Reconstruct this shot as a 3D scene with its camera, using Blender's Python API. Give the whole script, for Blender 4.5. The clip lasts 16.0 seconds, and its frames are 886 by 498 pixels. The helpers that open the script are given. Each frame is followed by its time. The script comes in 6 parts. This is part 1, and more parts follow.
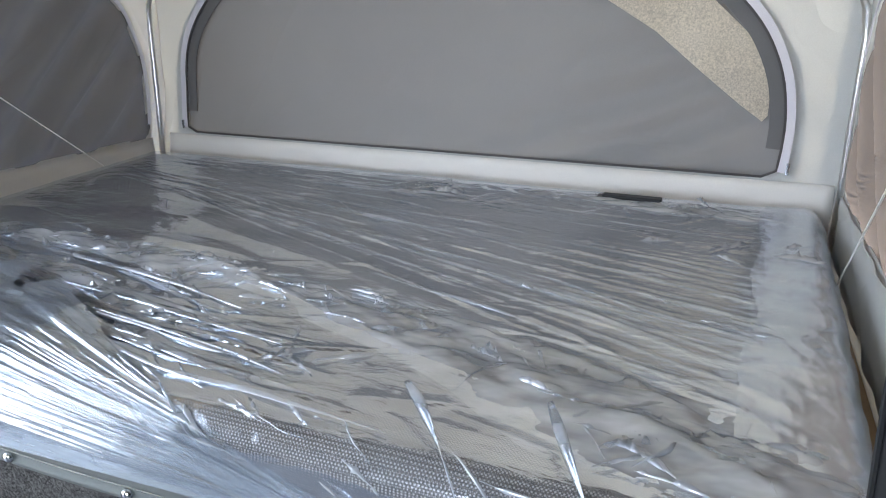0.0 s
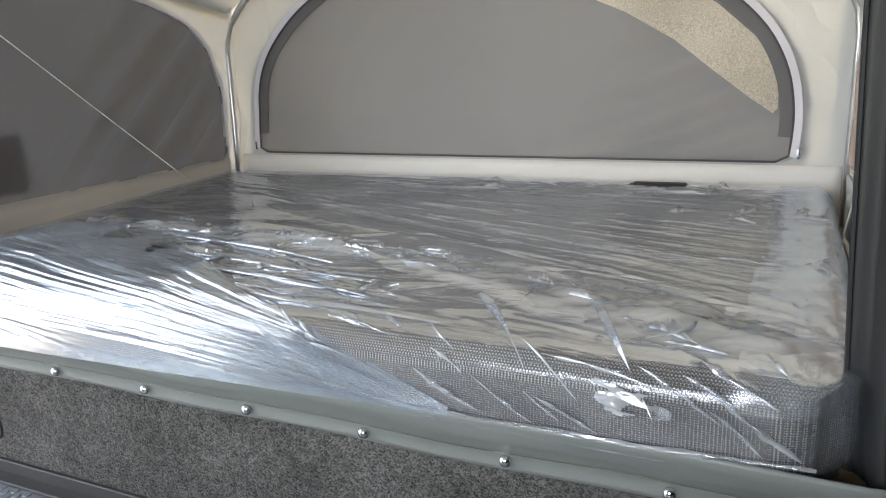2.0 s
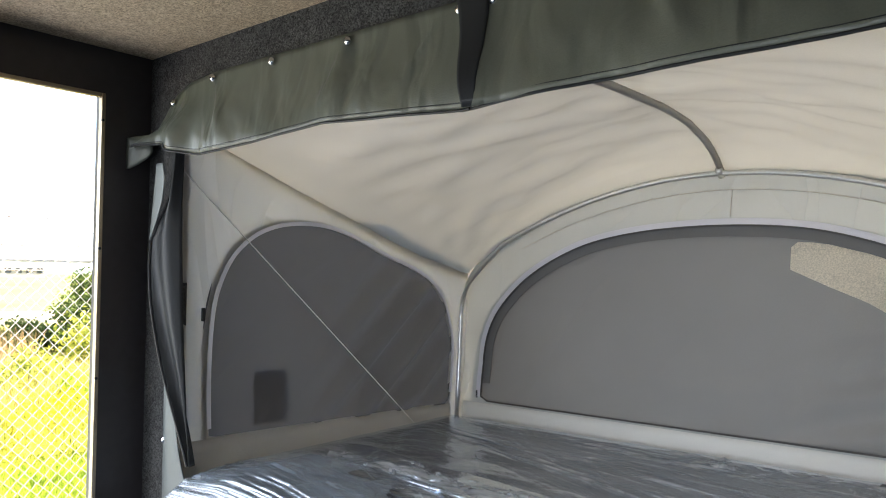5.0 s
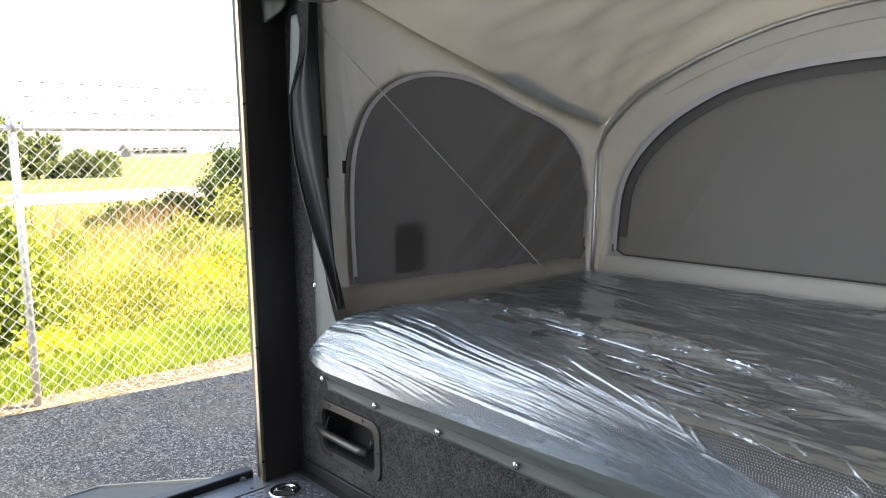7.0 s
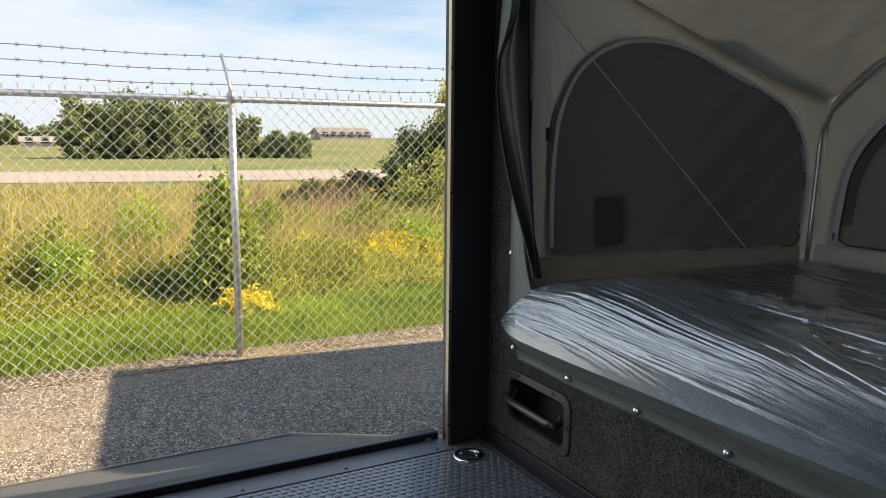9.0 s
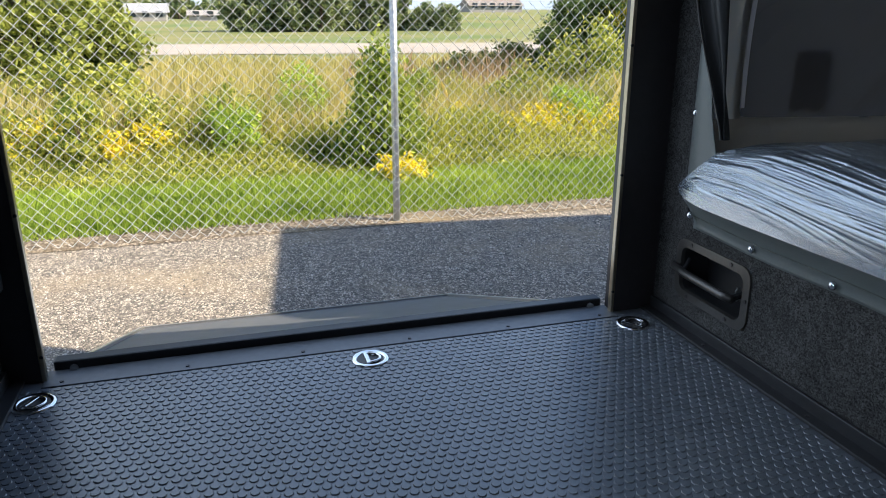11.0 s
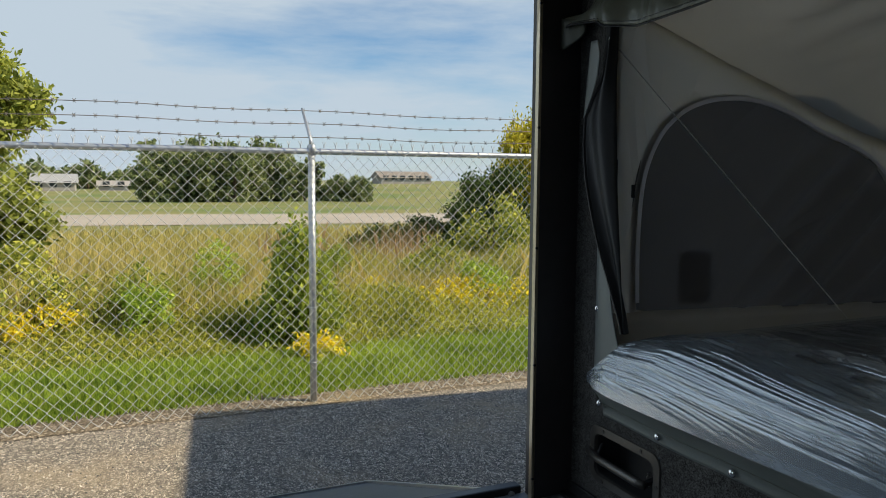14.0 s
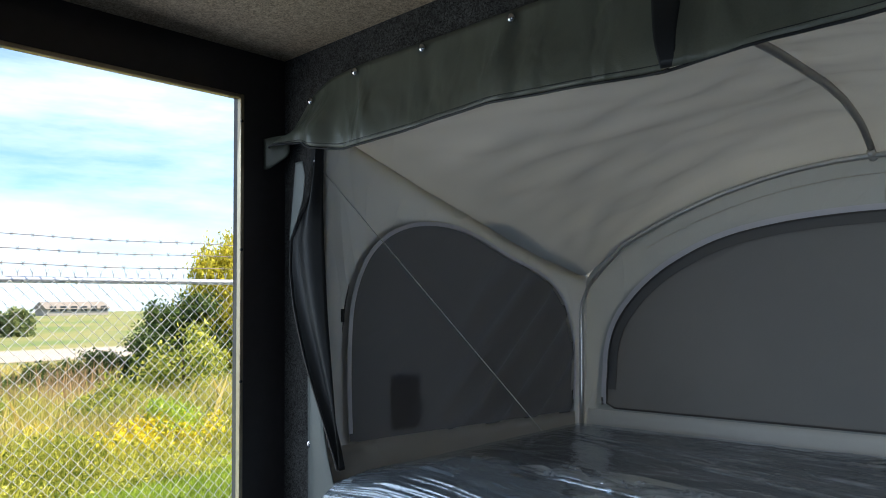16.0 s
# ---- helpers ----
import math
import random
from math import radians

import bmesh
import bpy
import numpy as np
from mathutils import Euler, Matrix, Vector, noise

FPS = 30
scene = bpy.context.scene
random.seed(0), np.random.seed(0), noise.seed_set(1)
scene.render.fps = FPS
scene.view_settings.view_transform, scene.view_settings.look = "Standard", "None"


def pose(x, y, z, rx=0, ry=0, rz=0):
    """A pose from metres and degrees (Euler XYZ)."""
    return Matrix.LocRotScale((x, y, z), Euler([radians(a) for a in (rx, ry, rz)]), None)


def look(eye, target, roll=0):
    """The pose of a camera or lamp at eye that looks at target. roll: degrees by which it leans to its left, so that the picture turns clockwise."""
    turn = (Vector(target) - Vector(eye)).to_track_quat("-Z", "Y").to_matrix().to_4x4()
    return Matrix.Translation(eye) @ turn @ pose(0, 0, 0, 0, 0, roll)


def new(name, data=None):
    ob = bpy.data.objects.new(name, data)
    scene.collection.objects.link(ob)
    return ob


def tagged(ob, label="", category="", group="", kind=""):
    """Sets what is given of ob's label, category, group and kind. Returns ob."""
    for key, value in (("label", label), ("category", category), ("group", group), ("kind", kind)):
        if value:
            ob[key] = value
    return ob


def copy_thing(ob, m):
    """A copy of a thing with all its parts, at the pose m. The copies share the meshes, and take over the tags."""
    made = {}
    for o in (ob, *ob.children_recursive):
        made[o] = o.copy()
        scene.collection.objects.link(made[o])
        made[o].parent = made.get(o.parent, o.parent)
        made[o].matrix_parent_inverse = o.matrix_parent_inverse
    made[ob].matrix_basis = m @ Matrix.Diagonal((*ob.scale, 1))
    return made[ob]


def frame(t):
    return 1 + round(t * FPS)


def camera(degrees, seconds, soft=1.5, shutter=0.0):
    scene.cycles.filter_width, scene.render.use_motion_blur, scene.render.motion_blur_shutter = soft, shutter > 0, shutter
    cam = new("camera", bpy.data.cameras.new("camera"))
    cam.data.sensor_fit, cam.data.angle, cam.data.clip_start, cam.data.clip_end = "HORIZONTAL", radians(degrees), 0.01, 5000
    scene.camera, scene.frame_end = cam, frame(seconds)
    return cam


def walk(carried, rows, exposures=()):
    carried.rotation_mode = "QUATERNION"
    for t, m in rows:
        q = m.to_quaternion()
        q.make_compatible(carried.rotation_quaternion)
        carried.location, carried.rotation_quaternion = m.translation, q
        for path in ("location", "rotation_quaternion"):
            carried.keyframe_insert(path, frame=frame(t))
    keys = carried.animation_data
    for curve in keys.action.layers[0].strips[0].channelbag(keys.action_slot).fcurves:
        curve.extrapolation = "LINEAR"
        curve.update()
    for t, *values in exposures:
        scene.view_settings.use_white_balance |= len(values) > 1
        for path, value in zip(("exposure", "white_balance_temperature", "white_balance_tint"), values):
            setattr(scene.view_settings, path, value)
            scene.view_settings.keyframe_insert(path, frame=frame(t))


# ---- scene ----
cam = camera(62.2, 16.0, soft=1.0)
PATH = [
    (0, (2.362, -0.806, 1.259), (1.644, 0.922, 0.552), -0.9),
    (0.5, (2.417, -0.83, 1.128), (1.629, 0.822, 0.323), -3.2),
    (1, (2.435, -0.886, 1.037), (1.671, 0.798, 0.275), -3.9),
    (1.5, (2.406, -1.026, 1.069), (1.69, 0.688, 0.329), -1.1),
    (2, (2.438, -1.148, 1.154), (1.621, 0.587, 0.587), -3.2),
    (2.5, (2.465, -1.214, 1.23), (1.743, 0.634, 0.974), -3.0),
    (3, (2.455, -1.241, 1.283), (1.833, 0.659, 1.237), -1.3),
    (3.5, (2.459, -1.28, 1.306), (1.823, 0.611, 1.447), -0.3),
    (4, (2.416, -1.294, 1.29), (1.58, 0.516, 1.445), -0.2),
    (4.5, (2.374, -1.311, 1.275), (1.312, 0.379, 1.406), 0.2),
    (4.7, (2.379, -1.313, 1.267), (1.219, 0.312, 1.379), 0.3),
    (6.8, (2.327, -1.317, 1.205), (0.864, 0.031, 1.002), -0.6),
    (7, (2.322, -1.328, 1.183), (0.834, -0.021, 0.91), -1.0),
    (7.5, (2.324, -1.34, 1.169), (0.766, -0.131, 0.837), -0.6),
    (8, (2.299, -1.369, 1.155), (0.696, -0.205, 0.876), 0.4),
    (8.5, (2.269, -1.387, 1.128), (0.604, -0.31, 0.866), 1.0),
    (9, (2.232, -1.386, 1.107), (0.487, -0.456, 0.808), 0.5),
    (9.5, (2.207, -1.401, 1.076), (0.42, -0.63, 0.615), 0.9),
    (10, (2.161, -1.445, 1.046), (0.363, -0.828, 0.423), 1.6),
    (10.2, (2.145, -1.431, 1.029), (0.341, -0.858, 0.382), 1.0),
    (12.3, (2.174, -1.481, 1.037), (0.316, -0.971, 0.503), -0.1),
    (12.5, (2.171, -1.49, 1.056), (0.283, -1.008, 0.606), -0.8),
    (13, (2.188, -1.519, 1.128), (0.256, -1.081, 0.854), -1.4),
    (13.5, (2.22, -1.536, 1.171), (0.321, -0.951, 0.939), 0.1),
    (14, (2.236, -1.497, 1.154), (0.409, -0.704, 0.969), 0.4),
    (14.5, (2.214, -1.462, 1.139), (0.512, -0.423, 0.986), 0.2),
    (15, (2.188, -1.419, 1.115), (0.566, -0.254, 1.004), 0.6),
    (15.5, (2.187, -1.414, 1.123), (0.655, -0.128, 1.114), 0.8),
    (16, (2.086, -1.448, 1.15), (0.725, 0.01, 1.304), -0.9),
]
EXPOSURES = [(0, 3.45, 5900, 12), (1.5, 3.55, 6300, 11), (2.5, 3.35, 6600, 11), (3.5, 3.25, 6400, 10), (4.7, 3.05, 6150, 10), (6.8, 2.5, 6200, 11), (7.5, 2.15, 6300, 10), (8.3, 1.5, 6350, 10), (9.0, 0.95, 6250, 8),
             (9.6, 0.95, 5600, 8), (10.2, 1.15, 5200, 8), (12.3, 1.05, 6200, 7), (13.0, 0.65, 6500, 7), (13.5, 0.42, 6000, 3), (14.5, 0.36, 5700, 2), (15.2, 0.40, 5750, 4), (15.5, 0.62, 5750, 5), (16, 1.45, 5450, 5)]
walk(cam, [(t, look(eye, target, roll)) for t, eye, target, roll in PATH], EXPOSURES)

# ---- world and sun ----
SUN_WAY = Vector((-0.5, -0.95, -1.0)).normalized()
world = bpy.data.worlds.new("sky")
scene.world = world
world.use_nodes = True
wn, wl = world.node_tree.nodes, world.node_tree.links
wn.clear()
sky = wn.new("ShaderNodeTexSky")
sky.sky_type, sky.sun_disc = "NISHITA", False
sky.sun_elevation = math.asin(-SUN_WAY.z)
sky.sun_rotation = math.atan2(-SUN_WAY.x, -SUN_WAY.y)
sky.air_density, sky.dust_density, sky.ozone_density = 1.0, 0.3, 3.0
tc = wn.new("ShaderNodeTexCoord")
mp = wn.new("ShaderNodeMapping")
mp.inputs["Scale"].default_value = (1.6, 1.0, 5.5)
mp.inputs["Rotation"].default_value = (0.15, 0.1, 0.5)
cn = wn.new("ShaderNodeTexNoise")
cn.inputs["Scale"].default_value, cn.inputs["Detail"].default_value, cn.inputs["Roughness"].default_value = 1.7, 7, 0.58
cr = wn.new("ShaderNodeValToRGB")
cr.color_ramp.elements[0].position, cr.color_ramp.elements[1].position = 0.41, 0.64
sep = wn.new("ShaderNodeSeparateXYZ")
veil = wn.new("ShaderNodeMath")
veil.operation = "MULTIPLY_ADD"
veil.inputs[1].default_value = -0.42
low = wn.new("ShaderNodeMath")
low.operation = "MULTIPLY_ADD"
low.inputs[1].default_value, low.inputs[2].default_value = -0.45, 0.24
total = wn.new("ShaderNodeMath")
total.operation = "ADD"
cm = wn.new("ShaderNodeMix")
cm.data_type = "RGBA"
cm.inputs["B"].default_value = (5.6, 5.8, 6.1, 1)
bg = wn.new("ShaderNodeBackground")
bg.inputs["Strength"].default_value = 0.082
wo = wn.new("ShaderNodeOutputWorld")
wl.new(tc.outputs["Generated"], mp.inputs["Vector"])
wl.new(mp.outputs["Vector"], cn.inputs["Vector"])
wl.new(tc.outputs["Generated"], sep.inputs["Vector"])
wl.new(sep.outputs["Z"], low.inputs[0])
wl.new(sep.outputs["Y"], veil.inputs[0])
wl.new(low.outputs[0], veil.inputs[2])
wl.new(cn.outputs["Fac"], total.inputs[0])
wl.new(veil.outputs[0], total.inputs[1])
wl.new(total.outputs[0], cr.inputs["Fac"])
wl.new(cr.outputs["Color"], cm.inputs["Factor"])
wl.new(sky.outputs["Color"], cm.inputs["A"])
wl.new(cm.outputs["Result"], bg.inputs["Color"])
wl.new(bg.outputs["Background"], wo.inputs["Surface"])
sun = new("sun", bpy.data.lights.new("sun", "SUN"))
sun.data.energy, sun.data.angle, sun.data.color = 5.0, radians(0.6), (1.0, 0.76, 0.48)
sun.matrix_world = look((0, 0, 20), Vector((0, 0, 20)) + SUN_WAY)

# fill lamp at an unseen opening added to the opposite wall
side_light = new("added_side_fill", bpy.data.lights.new("added_side_fill", "AREA"))
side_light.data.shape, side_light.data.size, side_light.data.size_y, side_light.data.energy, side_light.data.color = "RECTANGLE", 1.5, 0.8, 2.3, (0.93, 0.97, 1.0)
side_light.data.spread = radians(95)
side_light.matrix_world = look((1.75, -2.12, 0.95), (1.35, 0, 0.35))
# sky light that falls in through the ramp opening
rear_light = new("ramp_opening_daylight", bpy.data.lights.new("ramp_opening_daylight", "AREA"))
rear_light.data.shape, rear_light.data.size, rear_light.data.size_y, rear_light.data.energy, rear_light.data.color = "RECTANGLE", 1.8, 1.75, 3.3, (0.84, 0.92, 1.0)
rear_light.matrix_world = look((-0.03, -1.08, 0.95), (2.0, -0.85, 0.6))


# ---- materials ----
def material(name, color, rough=0.6, metal=0.0, vary=0.15, grain=40.0, bump=0.1, spots=None, big=1.5, translucent=0.0, random_obj=0.0, island=0.0, color2=None, spec=0.5, coord="Object", stretch=(1, 1, 1), bump_dist=0.004, folds=None):
    m = bpy.data.materials.new(name)
    m.use_nodes = True
    n, l = m.node_tree.nodes, m.node_tree.links
    p = n["Principled BSDF"]
    p.inputs["Roughness"].default_value, p.inputs["Metallic"].default_value = rough, metal
    p.inputs["Specular IOR Level"].default_value = spec
    t = n.new("ShaderNodeTexCoord")
    mpp = n.new("ShaderNodeMapping")
    mpp.inputs["Scale"].default_value = stretch
    l.new(t.outputs[coord], mpp.inputs["Vector"])
    a, b = n.new("ShaderNodeTexNoise"), n.new("ShaderNodeTexNoise")
    a.inputs["Scale"].default_value, a.inputs["Detail"].default_value = grain, 4
    b.inputs["Scale"].default_value, b.inputs["Detail"].default_value = big, 3
    l.new(mpp.outputs["Vector"], a.inputs["Vector"])
    l.new(mpp.outputs["Vector"], b.inputs["Vector"])
    add = n.new("ShaderNodeMath")
    add.operation = "ADD"
    l.new(a.outputs["Fac"], add.inputs[0])
    l.new(b.outputs["Fac"], add.inputs[1])
    last = add.outputs[0]
    if island or random_obj:
        src = n.new("ShaderNodeNewGeometry").outputs["Random Per Island"] if island else n.new("ShaderNodeObjectInfo").outputs["Random"]
        k = n.new("ShaderNodeMath")
        k.operation = "MULTIPLY_ADD"
        k.inputs[1].default_value = (island or random_obj)
        l.new(src, k.inputs[0])
        l.new(last, k.inputs[2])
        k2 = n.new("ShaderNodeMath")
        k2.operation = "SUBTRACT"
        k2.inputs[1].default_value = (island or random_obj) / 2
        l.new(k.outputs[0], k2.inputs[0])
        last = k2.outputs[0]
    r = n.new("ShaderNodeMapRange")
    r.inputs["From Min"].default_value, r.inputs["From Max"].default_value = 0.6, 1.4
    l.new(last, r.inputs["Value"])
    mix = n.new("ShaderNodeMix")
    mix.data_type = "RGBA"
    c2 = color2 or tuple(min(1, c * (1 + vary)) for c in color)
    c1 = color if color2 else tuple(c * (1 - vary) for c in color)
    mix.inputs["A"].default_value, mix.inputs["B"].default_value = (*c1, 1), (*c2, 1)
    l.new(r.outputs["Result"], mix.inputs["Factor"])
    col = mix.outputs["Result"]
    if spots:
        v = n.new("ShaderNodeTexNoise")
        v.inputs["Scale"].default_value, v.inputs["Detail"].default_value, v.inputs["Roughness"].default_value = spots[1], 5, 0.7
        l.new(mpp.outputs["Vector"], v.inputs["Vector"])
        vr = n.new("ShaderNodeMapRange")
        vr.inputs["From Min"].default_value, vr.inputs["From Max"].default_value = spots[2], spots[3]
        l.new(v.outputs["Fac"], vr.inputs["Value"])
        m2 = n.new("ShaderNodeMix")
        m2.data_type = "RGBA"
        m2.inputs["B"].default_value = (*spots[0], 1)
        l.new(col, m2.inputs["A"])
        l.new(vr.outputs["Result"], m2.inputs["Factor"])
        col = m2.outputs["Result"]
    l.new(col, p.inputs["Base Color"])
    normal = None
    if folds:
        fm = n.new("ShaderNodeMapping")
        fm.inputs["Scale"].default_value = folds[0]
        fm.inputs["Rotation"].default_value = (0.3, 0.2, 0.6)
        if len(folds) > 3:
            turn = n.new("ShaderNodeMapping")
            turn.inputs["Rotation"].default_value = folds[3]
            fm.inputs["Rotation"].default_value = (0, 0, 0)
            l.new(t.outputs[coord], turn.inputs["Vector"])
            l.new(turn.outputs["Vector"], fm.inputs["Vector"])
        else:
            l.new(t.outputs[coord], fm.inputs["Vector"])
        fn = n.new("ShaderNodeTexNoise")
        fn.inputs["Scale"].default_value, fn.inputs["Detail"].default_value, fn.inputs["Distortion"].default_value = 1.0, 2.5, 0.6
        l.new(fm.outputs["Vector"], fn.inputs["Vector"])
        fb = n.new("ShaderNodeBump")
        fb.inputs["Strength"].default_value, fb.inputs["Distance"].default_value = 1.0, folds[1]
        fa = n.new("ShaderNodeMath")
        fa.operation = "PINGPONG"
        fa.inputs[1].default_value = 1.0 if len(folds) < 3 else folds[2]
        if len(folds) > 2:
            fn.inputs["Detail"].default_value = 1.2
        l.new(fn.outputs["Fac"], fa.inputs[0])
        l.new(fa.outputs[0], fb.inputs["Height"])
        normal = fb.outputs["Normal"]
        l.new(normal, p.inputs["Normal"])
    if bump:
        bp = n.new("ShaderNodeBump")
        if normal:
            l.new(normal, bp.inputs["Normal"])
        bp.inputs["Strength"].default_value, bp.inputs["Distance"].default_value = bump, bump_dist
        l.new(a.outputs["Fac"], bp.inputs["Height"])
        l.new(bp.outputs["Normal"], p.inputs["Normal"])
    if translucent:
        tr = n.new("ShaderNodeBsdfTranslucent")
        l.new(col, tr.inputs["Color"])
        if normal:
            l.new(normal, tr.inputs["Normal"])
        ms = n.new("ShaderNodeMixShader")
        ms.inputs["Fac"].default_value = translucent
        l.new(p.outputs["BSDF"], ms.inputs[1])
        l.new(tr.outputs["BSDF"], ms.inputs[2])
        l.new(ms.outputs["Shader"], n["Material Output"].inputs["Surface"])
    return m


CARPET = material("grey_wall_carpet", (0.055, 0.054, 0.053), 0.97, vary=0.45, grain=35, bump=0, spec=0.05, big=5)
CEILING = material("ceiling_carpet", (0.36, 0.285, 0.20), 0.95, vary=0.2, grain=30, bump=0, spec=0.1)
BLACK_PAINT = material("black_painted_steel", (0.036, 0.032, 0.034), 0.38, vary=0.2, grain=30, bump=0.02)
TRIM_METAL = material("bronze_edge_trim", (0.42, 0.36, 0.26), 0.32, metal=0.9, vary=0.15, grain=60, bump=0.03)
# the rafter's backlit darkness is put into this duller metal's colour
POLE = material("dull_backlit_aluminium", (0.36, 0.35, 0.34), 0.45, metal=0.8, vary=0.1, grain=80, bump=0.05)
ALU = material("brushed_aluminium", (0.62, 0.62, 0.62), 0.34, metal=1.0, vary=0.08, grain=80, bump=0.03)
THRESHOLD = material("grey_threshold_strip", (0.13, 0.135, 0.145), 0.45, metal=0.4, vary=0.15, grain=50, bump=0.04)
CHROME = material("chrome", (0.75, 0.76, 0.78), 0.12, metal=1.0, vary=0.05, grain=20, bump=0.0)
RUBBER = material("black_coin_rubber", (0.10, 0.112, 0.132), 0.32, vary=0.3, grain=14, bump=0.04, spec=0.85)
BLACK_PLASTIC = material("black_plastic", (0.02, 0.02, 0.022), 0.45, vary=0.2, grain=60, bump=0.05)
BEZEL = material("dark_bronze_bezel", (0.09, 0.085, 0.08), 0.35, metal=0.6, vary=0.15, grain=90, bump=0.05)
VINYL = material("dark_grey_green_vinyl", (0.108, 0.114, 0.090), 0.36, vary=0.12, grain=260, bump=0.12, big=3, folds=((7, 7, 3), 0.03))
VINYL_DARK = material("charcoal_vinyl_back", (0.020, 0.021, 0.023), 0.46, vary=0.15, grain=260, bump=0.1, big=3, spec=0.3)
VINYL_LIGHT = material("grey_vinyl", (0.155, 0.168, 0.163), 0.42, vary=0.1, grain=260, bump=0.12, big=3)
CANVAS = material("beige_tent_canvas", (0.57, 0.58, 0.57), 0.85, vary=0.06, grain=300, bump=0.15, big=2, translucent=0.27, spec=0.15, folds=((1.1, 2.6, 1.6), 0.016, 0.13))
# tent canvas made more translucent, to brighten the wall out of the sun
CANVAS_SIDE = material("grey_beige_tent_canvas", (0.64, 0.62, 0.59), 0.85, vary=0.06, grain=300, bump=0.15, big=2, translucent=0.62, spec=0.15, folds=((3, 3, 1.6), 0.05, 0.13))
# less translucent copy of the canvas, to dim the walls in the sun
CANVAS_END = material("pale_beige_tent_canvas", (0.58, 0.60, 0.60), 0.85, vary=0.06, grain=300, bump=0.15, big=2, translucent=0.19, spec=0.15, folds=((3, 3, 1.6), 0.05, 0.13))
HEM = material("pale_canvas_hem", (0.80, 0.79, 0.76), 0.85, vary=0.05, grain=300, bump=0.12, translucent=0.12, spec=0.15)
ZIP = material("white_zip_tape", (0.68, 0.67, 0.73), 0.6, vary=0.05, grain=400, bump=0.3)
DOUBLED = material("doubled_dark_screen", (0.42, 0.40, 0.40), 0.8, vary=0.12, grain=500, bump=0.1, big=2, translucent=0.8, spec=0.15)
SCREEN = material("dark_grey_screen", (0.115, 0.110, 0.112), 0.75, vary=0.12, grain=500, bump=0.1, big=2, translucent=0.27, spec=0.2, folds=((1.0, 4.0, 1.0), 0.035, 0.13, (0.75, 0, 0)))
COVER = material("grey_shade_panel", (0.215, 0.22, 0.23), 0.75, vary=0.08, grain=400, bump=0.08, big=2, translucent=0.02, spec=0.2, folds=((0.7, 1.0, 2.6), 0.035, 0.13, (0, 0.80, 0)))
COVER_EDGE = material("dark_grey_shade_edge", (0.15, 0.15, 0.152), 0.75, vary=0.1, grain=400, bump=0.08, big=2, spec=0.2)
# sunlight on the window shade, put into a paler sandy colour
SUNLIT_WEAVE = material("sunlit_sandy_weave", (0.66, 0.60, 0.50), 0.8, vary=0.45, grain=200, bump=0.2, big=2, translucent=0.24, spec=0.1)
CORD = material("white_cord", (0.72, 0.72, 0.70), 0.7, vary=0.1, grain=500, bump=0.2)
FOAM = material("grey_mesh_mattress_fabric", (0.075, 0.072, 0.072), 0.85, vary=0.25, grain=300, bump=0.4, big=5, spec=0.2)
def dotted(mat, scale, color):
    """Rows of small pale dots woven into a fabric."""
    n, l = mat.node_tree.nodes, mat.node_tree.links
    p = n["Principled BSDF"]
    below = p.inputs["Base Color"].links[0].from_socket
    t = n.new("ShaderNodeTexCoord")
    mp_ = n.new("ShaderNodeMapping")
    mp_.inputs["Rotation"].default_value = (0, 0, 0.785)
    l.new(t.outputs["Object"], mp_.inputs["Vector"])
    vo = n.new("ShaderNodeTexVoronoi")
    vo.inputs["Scale"].default_value, vo.inputs["Randomness"].default_value = scale, 0.12
    l.new(mp_.outputs["Vector"], vo.inputs["Vector"])
    r = n.new("ShaderNodeMapRange")
    r.inputs["From Min"].default_value, r.inputs["From Max"].default_value = 0.46, 0.30
    l.new(vo.outputs["Distance"], r.inputs["Value"])
    mix = n.new("ShaderNodeMix")
    mix.data_type = "RGBA"
    mix.inputs["B"].default_value = (*color, 1)
    l.new(below, mix.inputs["A"])
    l.new(r.outputs["Result"], mix.inputs["Factor"])
    l.new(mix.outputs["Result"], p.inputs["Base Color"])


